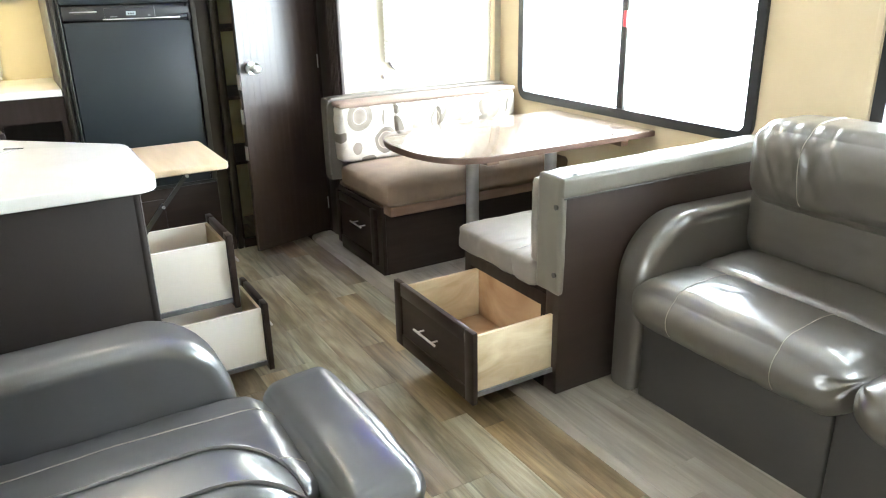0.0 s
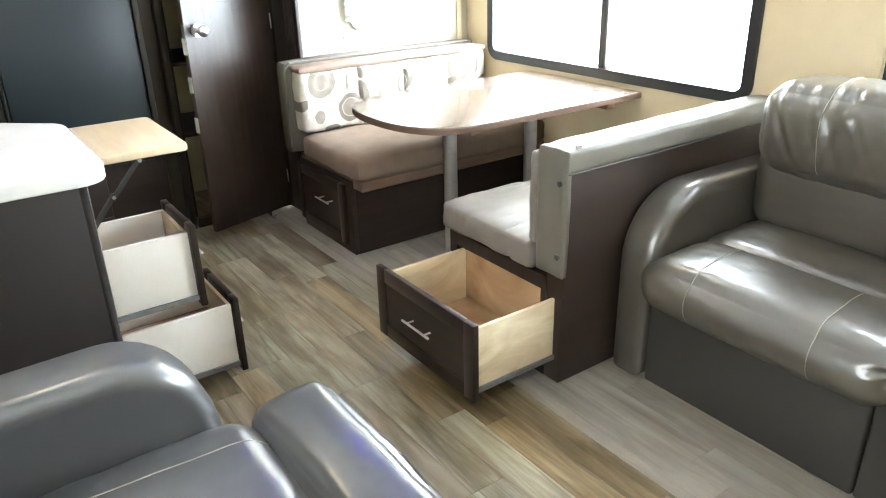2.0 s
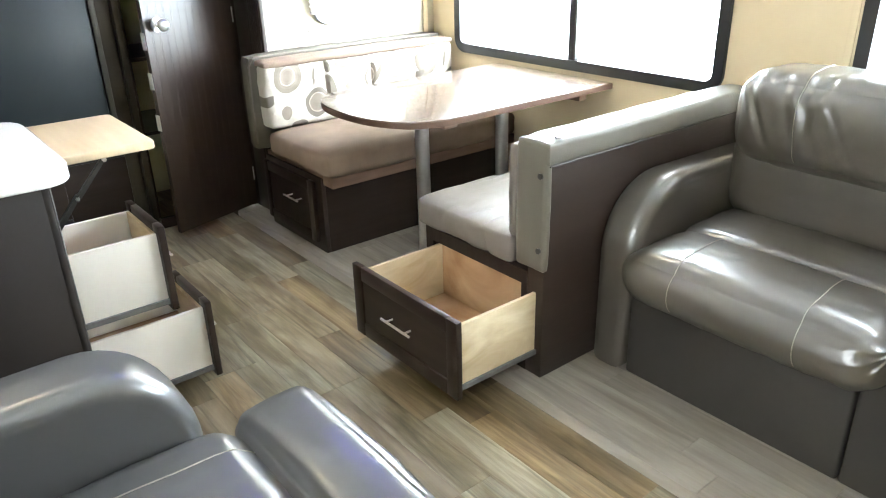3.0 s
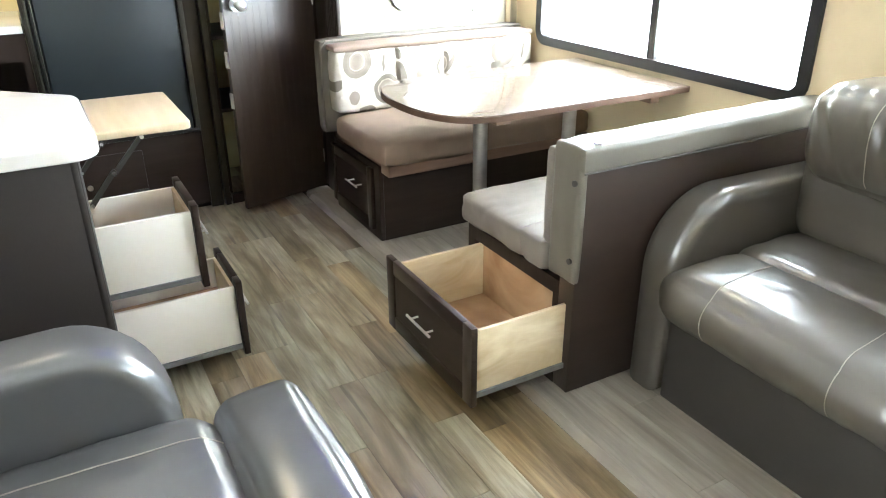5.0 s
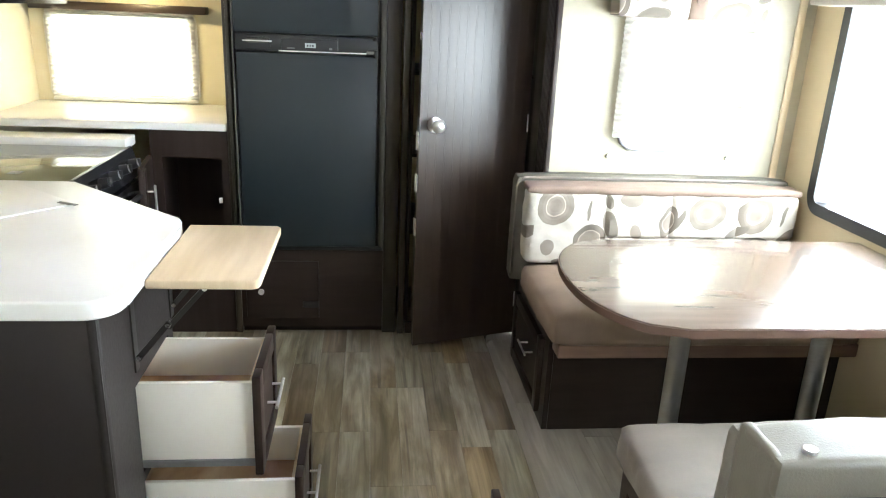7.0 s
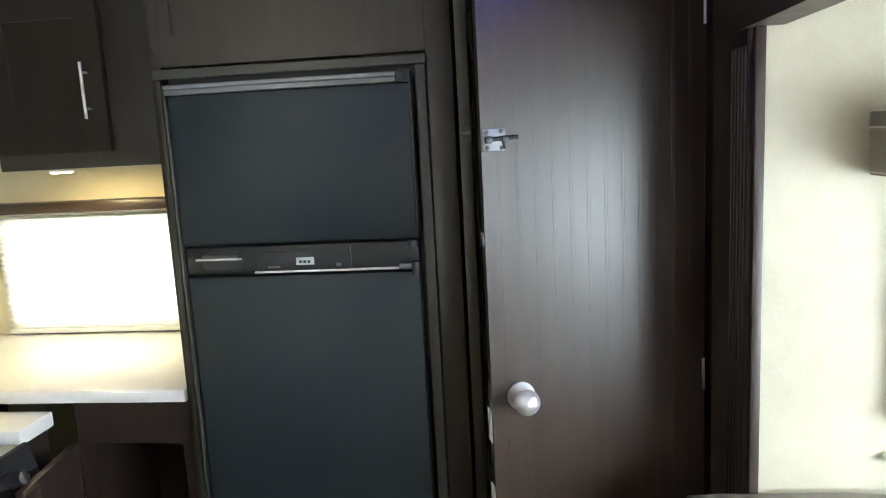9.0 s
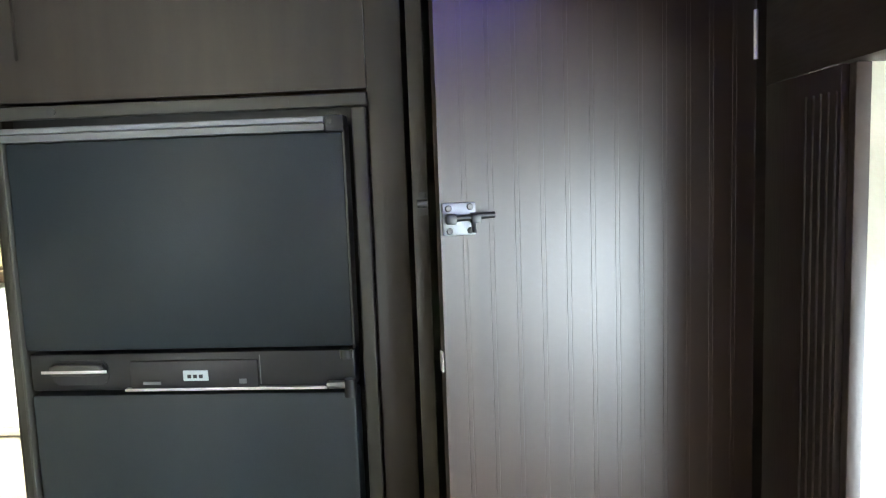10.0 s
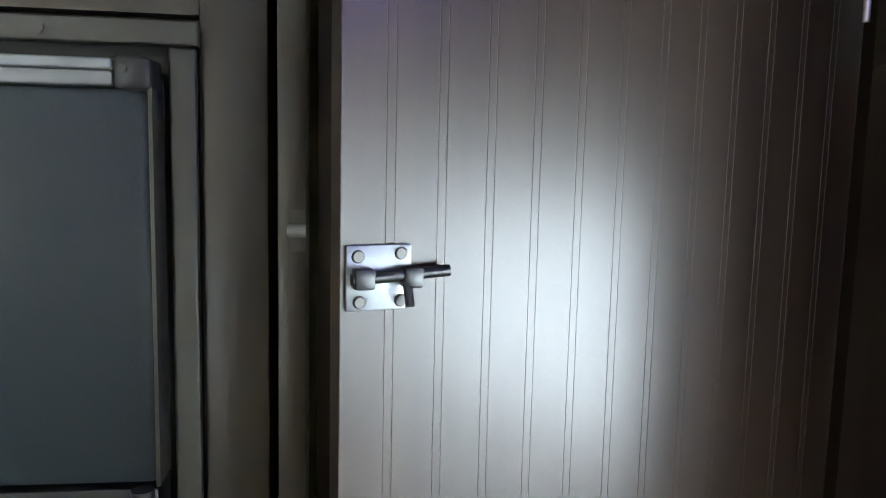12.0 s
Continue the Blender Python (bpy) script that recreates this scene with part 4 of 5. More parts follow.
pn2 = thing("peninsula_cabinet", "dark brown kitchen peninsula with two drawers pulled out", "cabinet", (-0.1, 2.4, 0))
part("near_panel", box(LEFT + 0.002, 2.115, 0.0, 0.283, 2.130, 0.824, bevel=0.002), M_PENIN, pn2, "plain dark panel")
ep = wall_with_holes("x", 0.270, 0.286, 2.130, 2.62, 0.0, 0.824, [(2.29, 0.075, 2.575, 0.31), (2.29, 0.335, 2.575, 0.565)])
part("end_panel", ep, M_PENIN, pn2, smooth=0)
part("corner_post", rod((0.272, 2.127, 0.0), (0.272, 2.127, 0.824), 0.0145, n=16), M_PENIN, pn2)
part("far_panel", prism(((0.268, 2.60), (0.286, 2.62), (-0.112, 3.035), (-0.132, 3.02)), "z", 0.0, 0.824), M_PENIN, pn2)
part("inner_floor", box(LEFT + 0.002, 2.131, 0.02, 0.269, 2.59, 0.035), M_DARKH, pn2)


def drawer(parent, label, x_face, y0, y1, z0, z1, depth, side_mat, toward=-1, wood=M_DARKH, up=0.010):
    """A pulled-out drawer: shaker front, ply box, runner, bar handle. Its front faces along x; toward is -1 or 1."""
    s = toward
    a, b = sorted((x_face + s * 0.006, x_face - s * 0.014))
    f0, f1 = sorted((x_face, x_face - s * 0.012))
    d = part("drawer", box(f0, y0 + 0.045, z0 + 0.045, f1, y1 - 0.045, z1 - 0.045), wood, parent, label)
    for p, q in ((y0, y0 + 0.05), (y1 - 0.05, y1)):
        part("stile", box(a, p, z0, b, q, z1, bevel=0.003), wood, d, "dark shaker stile")
    for p, q in ((z0, z0 + 0.05), (z1 - 0.05, z1)):
        part("rail", box(a, y0 + 0.0502, p, b, y1 - 0.0502, q, bevel=0.003), wood, d, "dark shaker rail")
    xa, xb = x_face - s * 0.0145, x_face - s * depth
    a, b = sorted((xa, xb))
    w0, w1, h0, h1 = y0 + 0.022, y1 - 0.022, z0 + 0.022, z1 - 0.025
    for p, q in ((w0, w0 + 0.012), (w1 - 0.012, w1)):
        part("side", box(a, p, h0, b, q, h1, bevel=0.001), side_mat, d, "ply drawer side")
    e0, e1 = sorted((xb, xb + s * 0.012))
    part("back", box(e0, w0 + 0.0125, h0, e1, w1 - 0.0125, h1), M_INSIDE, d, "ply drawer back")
    f0, f1 = sorted((xa, xa - s * 0.010))
    part("inner_front", box(f0, w0 + 0.0125, h0, f1, w1 - 0.0125, h1), M_BIRCH, d)
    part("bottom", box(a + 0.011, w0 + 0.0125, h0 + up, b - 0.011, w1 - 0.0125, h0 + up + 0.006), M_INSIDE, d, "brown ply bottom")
    for y in (w0 - 0.009, w1 + 0.001):
        part("runner", box(a + 0.004, y, h0 - 0.004, b, y + 0.008, h0 + 0.012), M_ZINC, d, "zinc drawer runner")
    ym = (y0 + y1) / 2
    bar_handle(d, (x_face + s * 0.006, ym - 0.074, (z0 + z1) / 2 + 0.01), (x_face + s * 0.006, ym + 0.074, (z0 + z1) / 2 + 0.01), (s, 0, 0))
    return d


drawer(pn2, "drawer pulled out, with pale ply sides", 0.562, 2.285, 2.580, 0.325, 0.590, 0.36, M_BIRCH2, 1, up=0.105)
drawer(pn2, "drawer pulled out further, with pale ply sides", 0.655, 2.285, 2.580, 0.055, 0.318, 0.43, M_BIRCH2, 1, up=0.105)

top = rounded(LEFT + 0.002, 2.075, 0.335, 2.665, (0.0, 0.07, 0.0, 0.0), n=8)[:-2]
outline = top + [(0.333, 2.60), (0.328, 2.635), (0.315, 2.662), (0.295, 2.68), (-0.090, 3.045), (LEFT + 0.002, 3.045)]
pc = thing("peninsula_countertop", "pale laminate peninsula countertop with rounded corner", "countertop", (0, 2.4, 0.825))
part("top_sheet", prism(outline, "z", 0.8245, SC, bevel=0.006), M_COUNTER, pc, "pale laminate top")
part("edge_strip", box(0.3352, 2.15, 0.828, 0.3368, 2.59, 0.860, bevel=0.0006), M_COUNTER, pc, "pale end edge strip")
sk = thing("sink_cover", "pale flush sink cover with a finger slot in the peninsula counter", "sink cover", (-0.25, 2.55, SC))
part("lid", prism(((-0.52, 2.58), (-0.22, 2.50), (0.010, 2.772), (-0.22, 2.98), (-0.52, 2.95)), "z", SC + 0.0002, SC + 0.0045, bevel=0.0015), M_COUNTER, sk)
part("finger_slot", prism(((-0.035, 2.768), (0.022, 2.742), (0.026, 2.754), (-0.031, 2.782)), "z", SC + 0.0046, SC + 0.0062), M_STEEL, sk, "dark finger slot")
fb = thing("flip_up_board", "maple flip-up counter extension on folding brackets", "counter extension", (0.45, 2.46, 0.82))
part("board", prism(rounded(0.338, 2.255, 0.580, 2.675, (0.004, 0.02, 0.02, 0.004)), "z", 0.820, 0.842, bevel=0.005), M_BOARD, fb)
for y in (2.31, 2.62):
    br = part("bracket", box(0.345, y - 0.010, 0.812, 0.540, y + 0.010, 0.8195), M_STEEL, fb, "dark steel bracket rail")
    arm = prism(((0.292, 0.640), (0.300, 0.628), (0.375, 0.720), (0.367, 0.730)), "y", y - 0.016, y - 0.007)
    prism(((0.361, 0.712), (0.371, 0.704), (0.460, 0.806), (0.450, 0.812)), "y", y - 0.006, y + 0.003, bm=arm)
    part("brace", arm, M_STEEL, fb, "jointed steel brace")
    part("wall_plate", box(0.2865, y - 0.016, 0.60, 0.2905, y + 0.010, 0.80), M_STEEL, fb, "steel mounting plate")
    for px, pz in ((0.298, 0.636), (0.368, 0.717), (0.453, 0.806)):
        part("rivet", rod((px, y - 0.016, pz), (px, y + 0.002, pz), 0.0055, n=12), M_CHROME, fb)

ovr = thing("wall_cabinet", "taupe-brown wall cabinet over the rear counter", "cabinet", (-0.25, 4.2, 1.49))
part("body", box(LEFT + 0.4, 4.0, 1.492, 0.234, REAR - 0.002, TOP - 0.03, bevel=0.003), M_TAUPE, ovr)
cdr = part("cabinet_door", wall_with_holes("y", 3.982, 3.9995, -0.32, 0.008, 1.535, 1.945, [(-0.255, 1.60, -0.057, 1.88)]), M_TAUPE, ovr, "shaker cabinet door", smooth=0)
part("door_panel", box(-0.255, 3.990, 1.60, -0.057, 3.998, 1.88), M_TAUPE, cdr, "recessed panel")
bar_handle(cdr, (-0.035, 3.982, 1.62), (-0.035, 3.982, 1.765), (0, -1, 0))
sdc = thing("side_wall_cabinet", "dark wall cabinet along the kitchen side wall", "cabinet", (-0.55, 3.0, 1.5))
part("body", box(LEFT + 0.002, 1.9, 1.515, -0.365, 3.995, TOP - 0.03, bevel=0.003), M_DARK, sdc)
for y0, y1 in ((2.0, 2.62), (2.66, 3.28), (3.32, 3.93)):
    part("cabinet_door", box(-0.3645, y0, 1.55, -0.347, y1, 1.93, bevel=0.004), M_DARK, sdc)
solo("trim_ceiling_rear", box(-0.33, 3.985, TOP - 0.03, 0.234, 4.0, TOP - 0.001), M_CEIL, "white edge strip over the wall cabinet", "trim", kind="structure")
hood = thing("range_hood", "black range hood under the side wall cabinet", "range hood", (-0.5, 3.25, 1.38))
part("shell", prism(((LEFT + 0.002, 1.38), (-0.245, 1.38), (-0.235, 1.42), (-0.285, 1.505), (LEFT + 0.002, 1.512)), "y", 2.98, 3.55, bevel=0.004), M_ENAMEL, hood)
for y in (3.40, 3.43):
    part("switch", box(-0.246, y, 1.425, -0.238, y + 0.014, 1.437), M_SILVER, hood, "small grey switch")
pk = thing("puck_light", "small warm puck light under the wall cabinet", "lamp", (-0.22, 4.10, 1.48))
part("ring", rod((-0.22, 4.10, 1.482), (-0.22, 4.10, 1.491), 0.036, n=24), M_WHITE, pk)
part("lens", rod((-0.22, 4.10, 1.478), (-0.22, 4.10, 1.4815), 0.028, n=24), M_PUCK, pk, "glowing warm lens")
lamp = bpy.data.lights.new("puck_glow", "AREA")
lamp.shape, lamp.size, lamp.energy, lamp.color = "DISK", 0.06, PUCK_WATTS, (1.0, 0.80, 0.42)
lo = new("puck_glow", lamp)
lo.matrix_world = look((-0.22, 4.10, 1.474), (-0.22, 4.12, 0.9))



def ceiling_lamp(x, y, top, label):
    """A shallow round dome on the ceiling, with its lens glowing."""
    cl = thing("ceiling_lamp", label, "lamp", (x, y, top - 0.03), group="ceiling lamps")
    part("rim", rod((x, y, top - 0.014), (x, y, top - 0.001), 0.088, n=32, r2=0.095), M_WHITE, cl, "white plastic rim")
    dome = rod((x, y, top - 0.034), (x, y, top - 0.0145), 0.052, n=32, r2=0.080)
    part("lens", dome, M_DOME, cl, "glowing warm dome")


ceiling_lamp(0.20, 2.55, TOP, "round warm ceiling lamp over the kitchen peninsula, lit")
# unseen lamp, added so that the sofa's arm and seat rolls catch highlights
ceiling_lamp(1.85, 2.25, SLIDE_TOP, "unseen round warm ceiling lamp over the dinette, added for the sofa's highlights")

nl = thing("led_strip", "blue accent light strip along the slide-out header", "lamp", (RIGHT - 0.02, 2.7, 1.94))
part("channel", box(RIGHT - 0.026, 2.30, 1.940, RIGHT - 0.0145, 3.15, 1.962, bevel=0.002), M_WHITE, nl, "white plastic channel")
part("lens", box(RIGHT - 0.031, 2.31, 1.943, RIGHT - 0.0265, 3.14, 1.959), M_LED, nl, "glowing blue lens")

# ---------- dinette ----------
b1 = thing("dinette_bench", "espresso dinette bench base with a closed end drawer", "bench", (1.95, 3.2, STEP), group="dinette benches")
part("front_panel", box(1.452, 2.950, STEP, 2.498, 2.966, 0.365), M_DARKH, b1)
part("end_panel", box(1.432, 2.950, STEP, 1.4515, 3.467, 0.365, bevel=0.002), M_DARK, b1)
part("top_panel", box(1.453, 2.967, 0.35, 2.498, 3.467, 0.365), M_DARKH, b1)
part("lip", box(1.442, 2.868, 0.337, 2.498, 2.949, 0.386, bevel=0.004), M_LIP, b1, "walnut edge lip")
part("ledge", box(1.442, 2.9495, 0.366, 2.498, 3.467, 0.386, bevel=0.002), M_LIP, b1)
ed = part("drawer_front", box(1.421, 3.03, 0.085, 1.4315, 3.44, 0.32), M_DARK, b1, "dark shaker drawer front")
for p, q in ((3.0, 3.045), (3.425, 3.465)):
    part("stile", box(1.412, p, 0.06, 1.4312, q, 0.345, bevel=0.003), M_DARK, ed, "dark shaker stile")
for p, q in ((0.06, 0.105), (0.30, 0.345)):
    part("rail", box(1.412, 3.0452, p, 1.4312, 3.4248, q, bevel=0.003), M_DARK, ed, "dark shaker rail")
bar_handle(ed, (1.4205, 3.10, 0.235), (1.4205, 3.23, 0.235), (-1, 0, 0), stand=0.034)

solo("seat_cushion", cushion(1.408, 2.835, 0.387, 2.485, 3.375, 0.505, r=0.035, bulge=0.012, wrinkle=0.003, seed=2, cuts=18), M_SEATCL,
     "brown cloth dinette seat cushion", "cushion", (1.95, 3.1, 0.40), group="dinette cushions")
bk = thing("back_cushion", "dinette back cushion in cream ring-print cloth with grey back", "cushion", (1.95, 3.42, 0.50), group="dinette cushions")
part("shell", cushion(1.374, 3.410, 0.405, 2.475, 3.498, 0.832, r=0.022, bulge=0.004, wrinkle=0.002, seed=4), M_PADDING, bk, "grey-beige vinyl back")


def tufts(w):
    """Three short upright seams and one level seam, pulled into the face."""
    if w.y > 3.345:
        return w
    d = sum(0.013 * math.exp(-((w.x - q) / 0.011) ** 2) * (1 if w.z > 0.615 else 0) for q in (1.698, 1.954, 2.225))
    if w.x > 1.68:
        d = max(d, 0.014 * math.exp(-((w.z - 0.620) / 0.008) ** 2))
    return w + Vector((0, d, 0))


part("face", cushion(1.405, 3.305, 0.515, 2.462, 3.408, 0.796, r=0.020, bulge=0.010, wrinkle=0.004, seed=5, cuts=70, crease=0.004, crease_scale=(9, 9, 7), lift=tufts),
     M_RINGS, bk, "ring-print cloth face")
part("top_band", cushion(1.400, 3.304, 0.788, 2.465, 3.409, 0.818, r=0.014, bulge=0.002, wrinkle=0.004, seed=6, cuts=16), M_ROSE, bk, "rose-brown cloth band")
part("piping", ribbon([(1.376, 3.412, 0.44), (1.376, 3.410, 0.79), (1.40, 3.409, 0.828), (2.45, 3.409, 0.828), (2.473, 3.410, 0.79)], 0.005), M_GREYCL, bk, "pale piping")

b2 = thing("dinette_bench", "espresso dinette bench base with its end drawer pulled out", "bench", (1.95, 1.95, STEP), group="dinette benches")
part("end_frame", wall_with_holes("x", 1.445, 1.465, 1.716, 2.225, STEP, 0.372, [(1.74, 0.085, 2.185, 0.325)]), M_DARK, b2, smooth=0)
part("front_panel", box(1.4655, 2.209, STEP, 2.498, 2.225, 0.372), M_DARKH, b2)
part("top_panel", box(1.4655, 1.716, 0.357, 2.498, 2.2085, 0.372), M_DARKH, b2)
pt = thing("bench_partition", "brown laminate partition with padded vinyl edges behind the sofa", "partition", (1.95, 1.68, STEP))
part("panel", box(1.446, 1.648, STEP, 2.498, 1.715, 0.728, bevel=0.002), M_BROWN, pt, "brown laminate panel")
part("top_pad", cushion(1.434, 1.628, 0.722, 2.496, 1.750, 0.795, r=0.014, bulge=0.003, wrinkle=0.002, seed=9), M_PADDING, pt, "grey-beige vinyl top pad")
ep2 = part("end_pad", cushion(1.430, 1.636, 0.395, 1.458, 1.758, 0.790, r=0.012, bulge=0.003, wrinkle=0.002, seed=11), M_PADDING, pt, "grey-beige vinyl end pad")
for z in (0.465, 0.695):
    part("button", rod((1.4315, 1.656, z), (1.425, 1.656, z), 0.009, n=16), M_STEEL, ep2, "dark screw cap")
part("button", rod((1.497, 1.657, 0.793), (1.497, 1.657, 0.800), 0.011, n=16), M_CHROME, pt, "steel eyelet")
part("top_seam", ribbon([(1.44, 1.632, 0.725), (1.95, 1.627, 0.724), (2.49, 1.632, 0.725)], 0.0025), M_SKIRT, pt)
solo("seat_cushion", cushion(1.428, 1.775, 0.374, 2.485, 2.262, 0.478, r=0.024, bulge=0.008, wrinkle=0.002, seed=13, cuts=40, crease=0.016, crease_scale=(4, 13, 4)), M_GREYCL,
     "pale grey vinyl dinette seat cushion, lightly creased", "cushion", (1.95, 2.0, 0.374), group="dinette cushions")
solo("back_cushion", cushion(1.436, 1.754, 0.47, 2.47, 1.80, 0.770, r=0.020, bulge=0.006, wrinkle=0.003, seed=14), M_GREYCL,
     "pale grey dinette back cushion against the partition", "cushion", (1.95, 1.8, 0.47), group="dinette cushions")
drawer(b2, "empty drawer pulled out, with birch ply sides", 1.118, 1.655, 2.195, 0.080, 0.338, 0.36, M_BIRCH, -1)

tb = thing("dinette_table", "walnut laminate dinette table with a rounded end", "table", (1.9, 2.62, STEP))
yc, hh = 2.62, 0.352
tip = []
for i in range(25):
    s = -1 + 2 * i / 24
    d = (1 - abs(s) ** 2.3) ** (1 / 2.0)
    tip.append((1.585 - 0.215 * d, yc + hh * s))
oval = [(2.485, yc - hh)] + tip + [(2.485, yc + hh)]
part("tabletop", prism(oval, "z", 0.6985, 0.722, bevel=0.003), M_TABLE, tb, "walnut laminate top")
rim = []
for i in range(25):
    s = -1 + 2 * i / 24
    rim.append((1.585 - 0.217 * (1 - abs(s) ** 2.3) ** 0.5, yc + (hh + 0.002) * s))
part("edge_band", prism([(2.484, yc - hh - 0.002)] + rim + [(2.484, yc + hh + 0.002)], "z", 0.697, 0.7175), M_EDGE, tb, "darker edge band")
for x in (1.728, 2.17):
    lg = part("post", rod((x, 2.61, STEP + 0.004), (x, 2.61, 0.690), 0.0285, n=28), M_POST, tb, "grey metal table post")
    part("floor_socket", rod((x, 2.61, STEP), (x, 2.61, STEP + 0.018), 0.075, n=28, r2=0.05), M_POST, lg, "round floor socket")
    part("top_socket", rod((x, 2.61, 0.672), (x, 2.61, 0.696), 0.05, n=28, r2=0.08), M_POST, lg, "round top socket")
part("cleat", box(2.30, 2.285, 0.668, 2.345, 2.42, 0.6965, bevel=0.003), M_LIP, tb, "brown wooden cleat")
part("cleat", box(1.60, 2.30, 0.675, 1.66, 2.50, 0.6965, bevel=0.003), M_LIP, tb, "brown wooden cleat")

# ---------- sofa ----------
so = thing("sofa", "taupe-grey vinyl two-seat sofa with contrast stitching", "sofa", (2.05, 0.75, STEP))


def arm_outline(x_front, x_back, z_floor, z_bend, z_top, reach):
    """An arm seen from its side: upright front, a full curve over to the top, a slight fall to the back."""
    pts = [(x_front, z_floor)]
    for i in range(11):
        a = radians(180 - 90 * i / 10)
        pts.append((x_front + reach + reach * math.cos(a), z_bend + (z_top - z_bend) * math.sin(a)))
    pts += [(x_back, z_top - 0.01), (x_back, z_floor)]
    return pts


part("arm", prism(arm_outline(1.672, 2.36, STEP, 0.40, 0.635, 0.24), "y", 1.500, 1.643, bevel=0.045, seg=5), M_VINYL, so, "padded vinyl arm", smooth=60)
part("arm", prism(arm_outline(1.672, 2.36, STEP, 0.40, 0.635, 0.24), "y", -0.13, 0.065, bevel=0.045, seg=5), M_VINYL, so, "padded vinyl arm", smooth=60)
for y0, y1 in ((0.829, 1.499), (0.066, 0.825)):
    part("front_skirt", box(1.682, y0, STEP, 1.72, y1, 0.345, bevel=0.010, seg=3), M_SKIRT, so, "matt vinyl front panel")
part("frame", box(1.73, 0.07, STEP, 2.42, 1.42, 0.30), M_SKIRT, so)
TUCKS = random.Random(5)


def tucked(y0, y1, z_top, count):
    """Short pulled folds in the front of a padded roll, running down from its upper seam."""
    folds = [(TUCKS.uniform(y0 + 0.02, y1 - 0.02), TUCKS.uniform(-0.55, 0.55), TUCKS.uniform(0.008, 0.016), TUCKS.uniform(0.004, 0.008), TUCKS.uniform(0.06, 0.14)) for _ in range(count)]

    def lift(w):
        d = 0.0
        for yc, lean, wide, deep, long in folds:
            drop = z_top - w.z
            q = w.y - yc - lean * drop
            d -= deep * math.exp(-(q / wide) ** 2) * math.exp(-max(0.0, drop) / long)
            d += 0.6 * deep * math.exp(-((abs(q) - 1.8 * wide) / wide) ** 2) * math.exp(-max(0.0, drop) / long)
        return w + Vector((-0.9, 0, 0.25)) * d
    return lift


def gathered(ys, z):
    """Creases that radiate from the corner where two seats meet."""
    def lift(w):
        dy, dz = w.y - ys, w.z - z
        r = math.hypot(dy, dz) + 1e-6
        return w + Vector((-1, 0, 0.3)) * 0.008 * math.sin(9 * math.atan2(dz, dy)) * math.exp(-r / 0.055) * min(1, r / 0.02)
    return lift


for k, (y0, y1) in enumerate(((0.765, 1.505), (0.06, 0.763))):
    dims, shape = (1.585, y0, 0.312, 1.925, y1, 0.478), dict(r=0.085, bulge=0.014, wrinkle=0.002, seed=20 + k, crease=0.004, crease_scale=(3, 7, 3), lift=gathered(0.764, 0.44))
    s1 = part("seat_front", cushion(*dims, cuts=44, **shape), M_VINYL, so, "padded vinyl seat roll", smooth=80)
    for f in (-0.48, 0.48):
        way = ((-1, f - 0.02, -0.7), (-1, f, 1), (0.75, f + 0.06, 1))
        part("stitching", stitches(soft_map(*dims, **shape), way, 0.0014), M_STITCH, s1, "pale double stitching")
    part("seat_rear", cushion(1.895, y0 + 0.004, 0.30, 2.20, y1 - 0.004, 0.470, r=0.05, bulge=0.012, wrinkle=0.003, seed=23 + k, cuts=30, crease=0.003, crease_scale=(4, 9, 4)), M_VINYL, so, "padded vinyl seat", smooth=80)
    part("back_lower", cushion(2.13, y0, 0.44, 2.40, y1, 0.74, r=0.07, bulge=0.020, wrinkle=0.003, seed=26 + k, cuts=30, crease=0.004, crease_scale=(4, 9, 4)), M_VINYL, so, "padded vinyl lower back", smooth=80)
    dims = (2.065, y0 - 0.002, 0.655, 2.36, y1 - 0.024, 0.928)
    shape = dict(r=0.080, bulge=0.016, wrinkle=0.002, seed=30 + k, crease=0.003, crease_scale=(4, 8, 2), lift=tucked(y0, y1, 0.88, 10))
    s2 = part("back_upper", cushion(*dims, cuts=60, **shape), M_VINYL, so, "padded vinyl head roll", smooth=80)
    for f in (-0.42, 0.42):
        way = ((-1, f - 0.03, -0.85), (-1, f, 1), (0.6, f + 0.05, 1))
        part("stitching", stitches(soft_map(*dims, **shape), way, 0.0014), M_STITCH, s2, "pale double stitching")

# ---------- recliner ----------
rc = thing("recliner_chair", "dark grey vinyl recliner chair with its footrest raised", "recliner", (0.1, 1.28, 0))
for y0, y1 in ((1.505, 1.675), (0.90, 1.09)):
    part("arm", prism([(-u, v) for u, v in arm_outline(-0.355, 0.42, 0.10, 0.42, 0.635, 0.19)], "y", y0, y1, bevel=0.04, seg=5), M_VINYLB, rc, "padded vinyl arm", smooth=60)
for y in (0.94, 1.05):
    pts = [(-u, y, v + 0.003) for u, v in arm_outline(-0.357, 0.35, 0.2, 0.42, 0.635, 0.19)][1:-1]
    part("seam", ribbon(pts, 0.004), M_VINYLB, rc, "raised arm seam")
dims, shape = (-0.22, 1.080, 0.28, 0.402, 1.515, 0.462), dict(r=0.05, bulge=0.016, wrinkle=0.002, seed=41, crease=0.005, crease_scale=(6, 8, 4))
seat = part("seat", cushion(*dims, cuts=34, **shape), M_VINYLB, rc, "padded vinyl seat", smooth=80)
for f in (-0.48, 0.48):
    part("seam", stitches(soft_map(*dims, **shape), ((-0.9, f, 1), (1, f, 1), (1, f, -0.3)), 0.0014), M_STITCH, seat, "stitched seam")
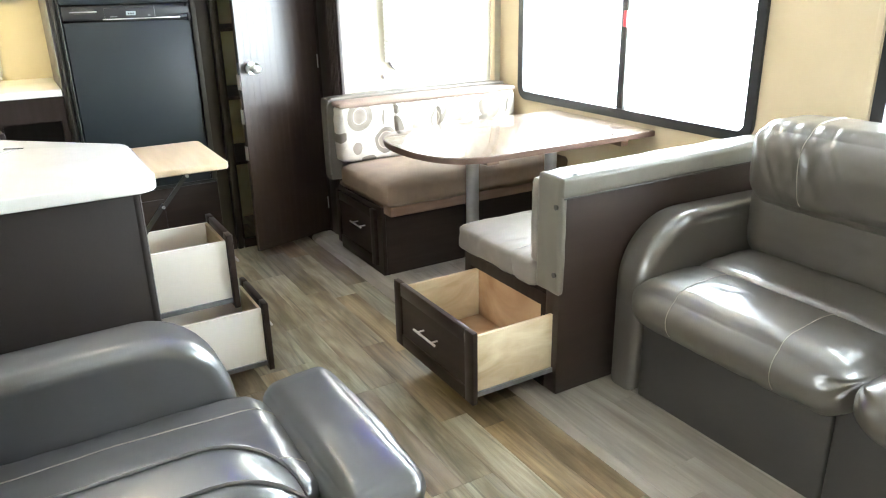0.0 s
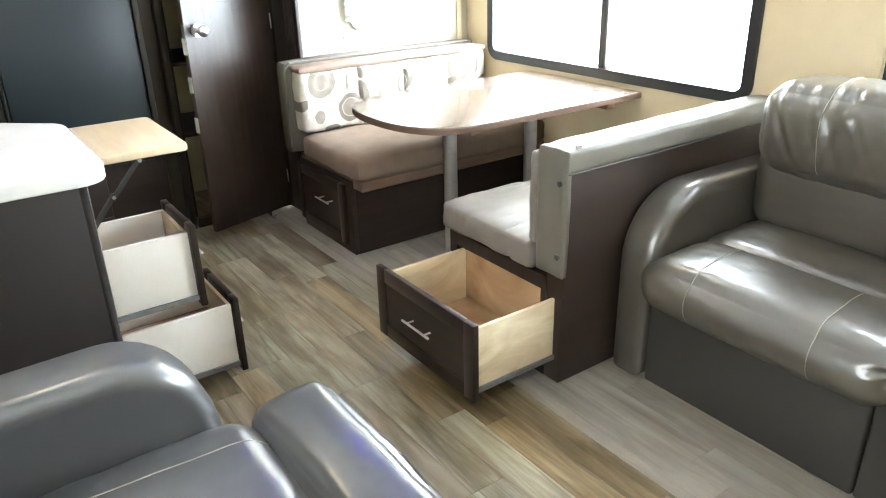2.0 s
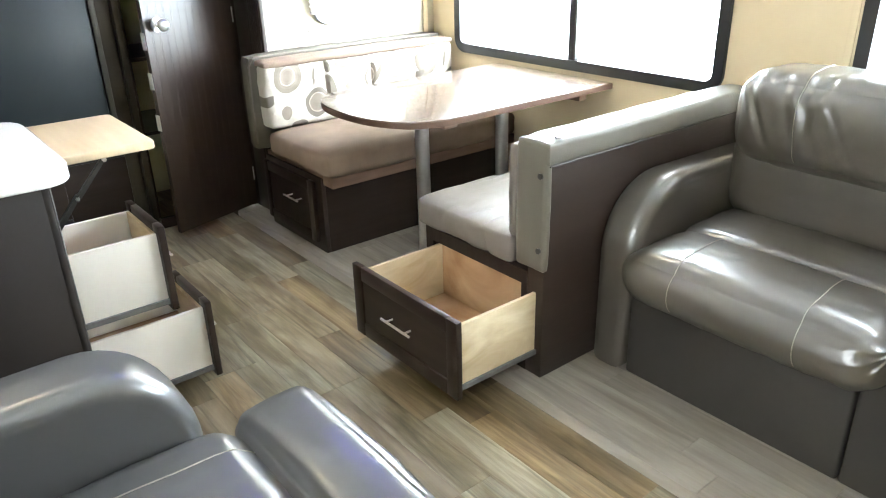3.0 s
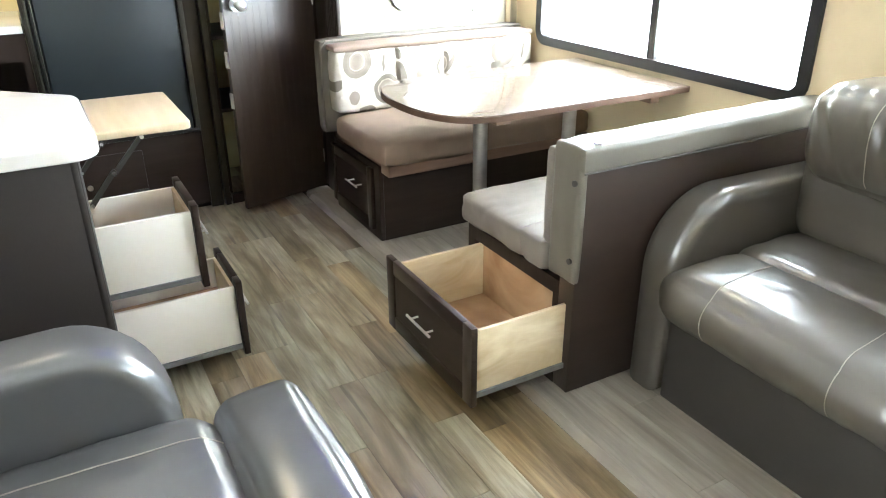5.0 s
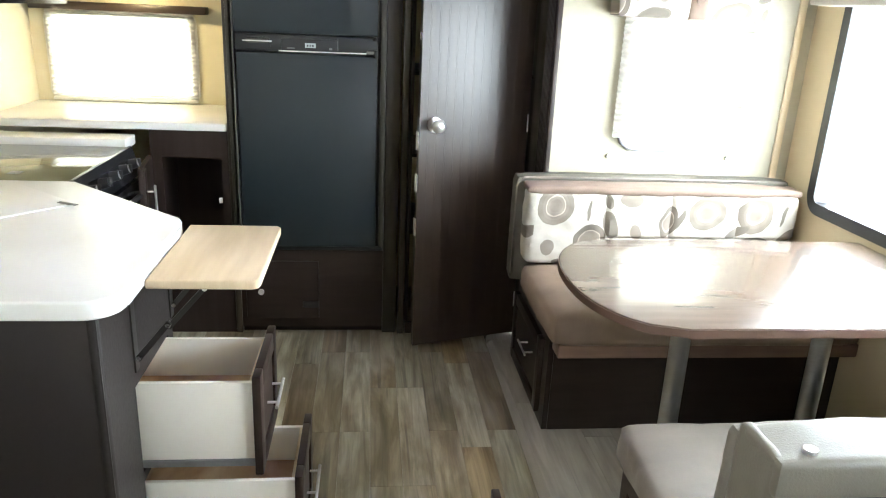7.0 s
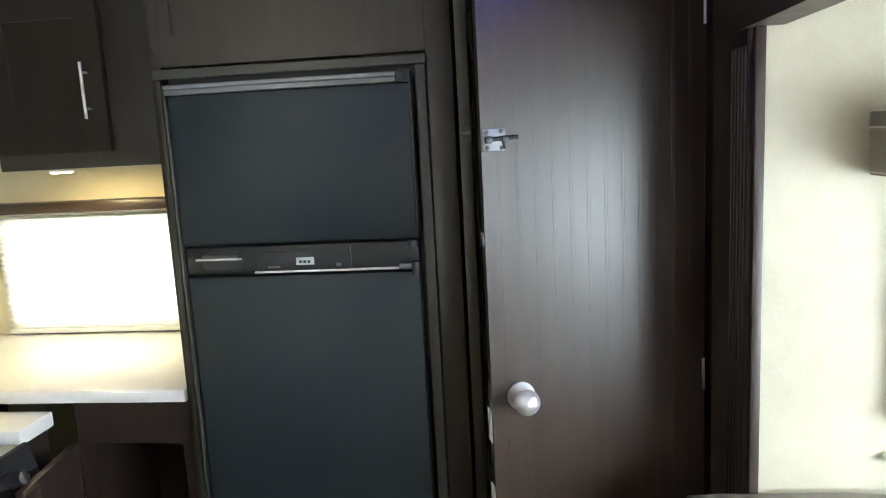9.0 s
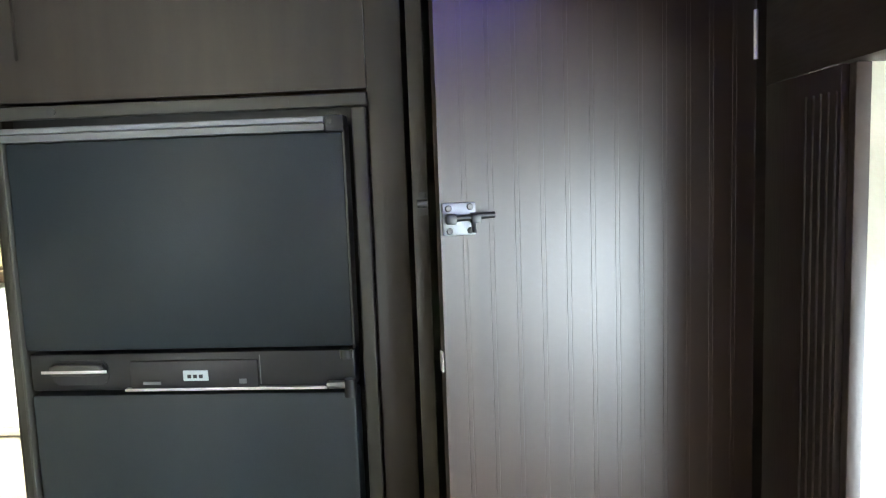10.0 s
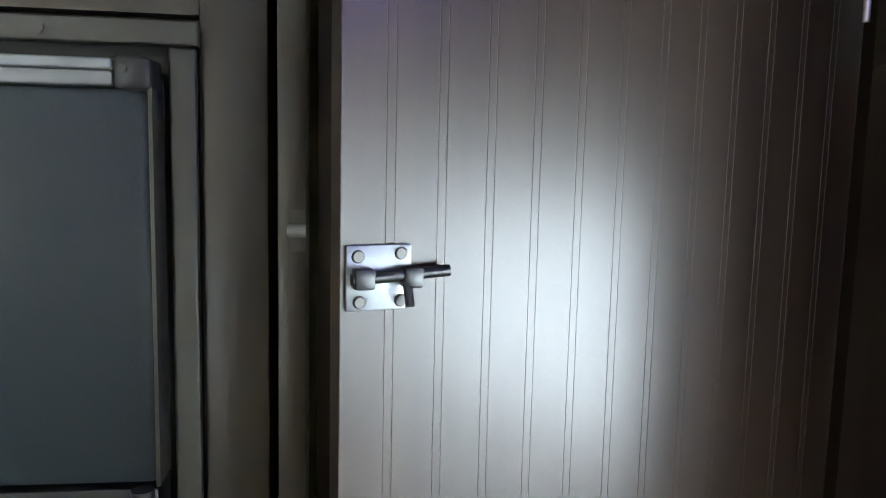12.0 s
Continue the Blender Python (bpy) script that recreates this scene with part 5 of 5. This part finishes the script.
ft = part("footrest", cushion(0.406, 0.975, 0.372, 0.582, 1.530, 0.458, r=0.042, bulge=0.016, wrinkle=0.001, seed=43, cuts=24,
                              lift=lambda w: w + Vector((0, 0, 0.10 * (w.x - 0.42)))), M_VINYLB, rc, "raised padded footrest", smooth=80)
for y in (1.05, 1.46):
    part("footrest_link", prism(((0.30, 0.22), (0.315, 0.205), (0.525, 0.372), (0.51, 0.385)), "y", y, y + 0.012), M_STEEL, ft, "dark steel link")
part("back", cushion(-0.66, 1.02, 0.38, -0.24, 1.49, 1.02, r=0.09, bulge=0.02, wrinkle=0.006, seed=45, cuts=18), M_VINYLB, rc, "padded reclining back", smooth=70)
part("base_frame", box(-0.36, 0.86, 0.0, 0.30, 1.64, 0.27, bevel=0.02), M_SKIRT, rc, "dark base")

# ---------- floor planks ----------
rng = random.Random(7)


def plank_mesh(name, w, length):
    bm = box(-w / 2, -length / 2, -0.004, w / 2, length / 2, 0.0)
    for v in bm.verts:
        if v.co.z > -0.001:
            v.co.x *= (w - 0.0012) / w
            v.co.y *= (length - 0.0012) / length
    me = bpy.data.meshes.new(name)
    bm.to_mesh(me)
    bm.free()
    return me


def lay(parent, mat, x0, x1, y0, y1, width, length, z):
    """Rows of planks along y, with staggered ends; equal lengths share a mesh."""
    meshes = {}
    n = int(round((x1 - x0) / width))
    w = (x1 - x0) / n
    for i in range(n):
        y = y0 - length * rng.choice((0.0, 0.17, 0.34, 0.5, 0.67, 0.83))
        while y < y1 - 1e-6:
            a, b = max(y, y0), min(y + length, y1)
            if b - a > 0.01:
                key = round(b - a, 3)
                if key not in meshes:
                    meshes[key] = plank_mesh("plank", w, b - a)
                    meshes[key].materials.append(mat)
                ob = new("plank", meshes[key])
                ob.location = (x0 + w * (i + 0.5), (a + b) / 2, z)
                ob.parent = parent
            y += length


lay(bpy.data.objects["floor"], M_PLANK, LEFT, LIP_X - 0.012, FRONT, REAR, 0.106, 0.62, 0.0)
lay(bpy.data.objects["slide_floor"], M_PLANK2, LIP_X + 0.012, SLIDE_X, SLIDE_FRONT, JAMB_REAR - 0.06, 0.105, 0.70, STEP)
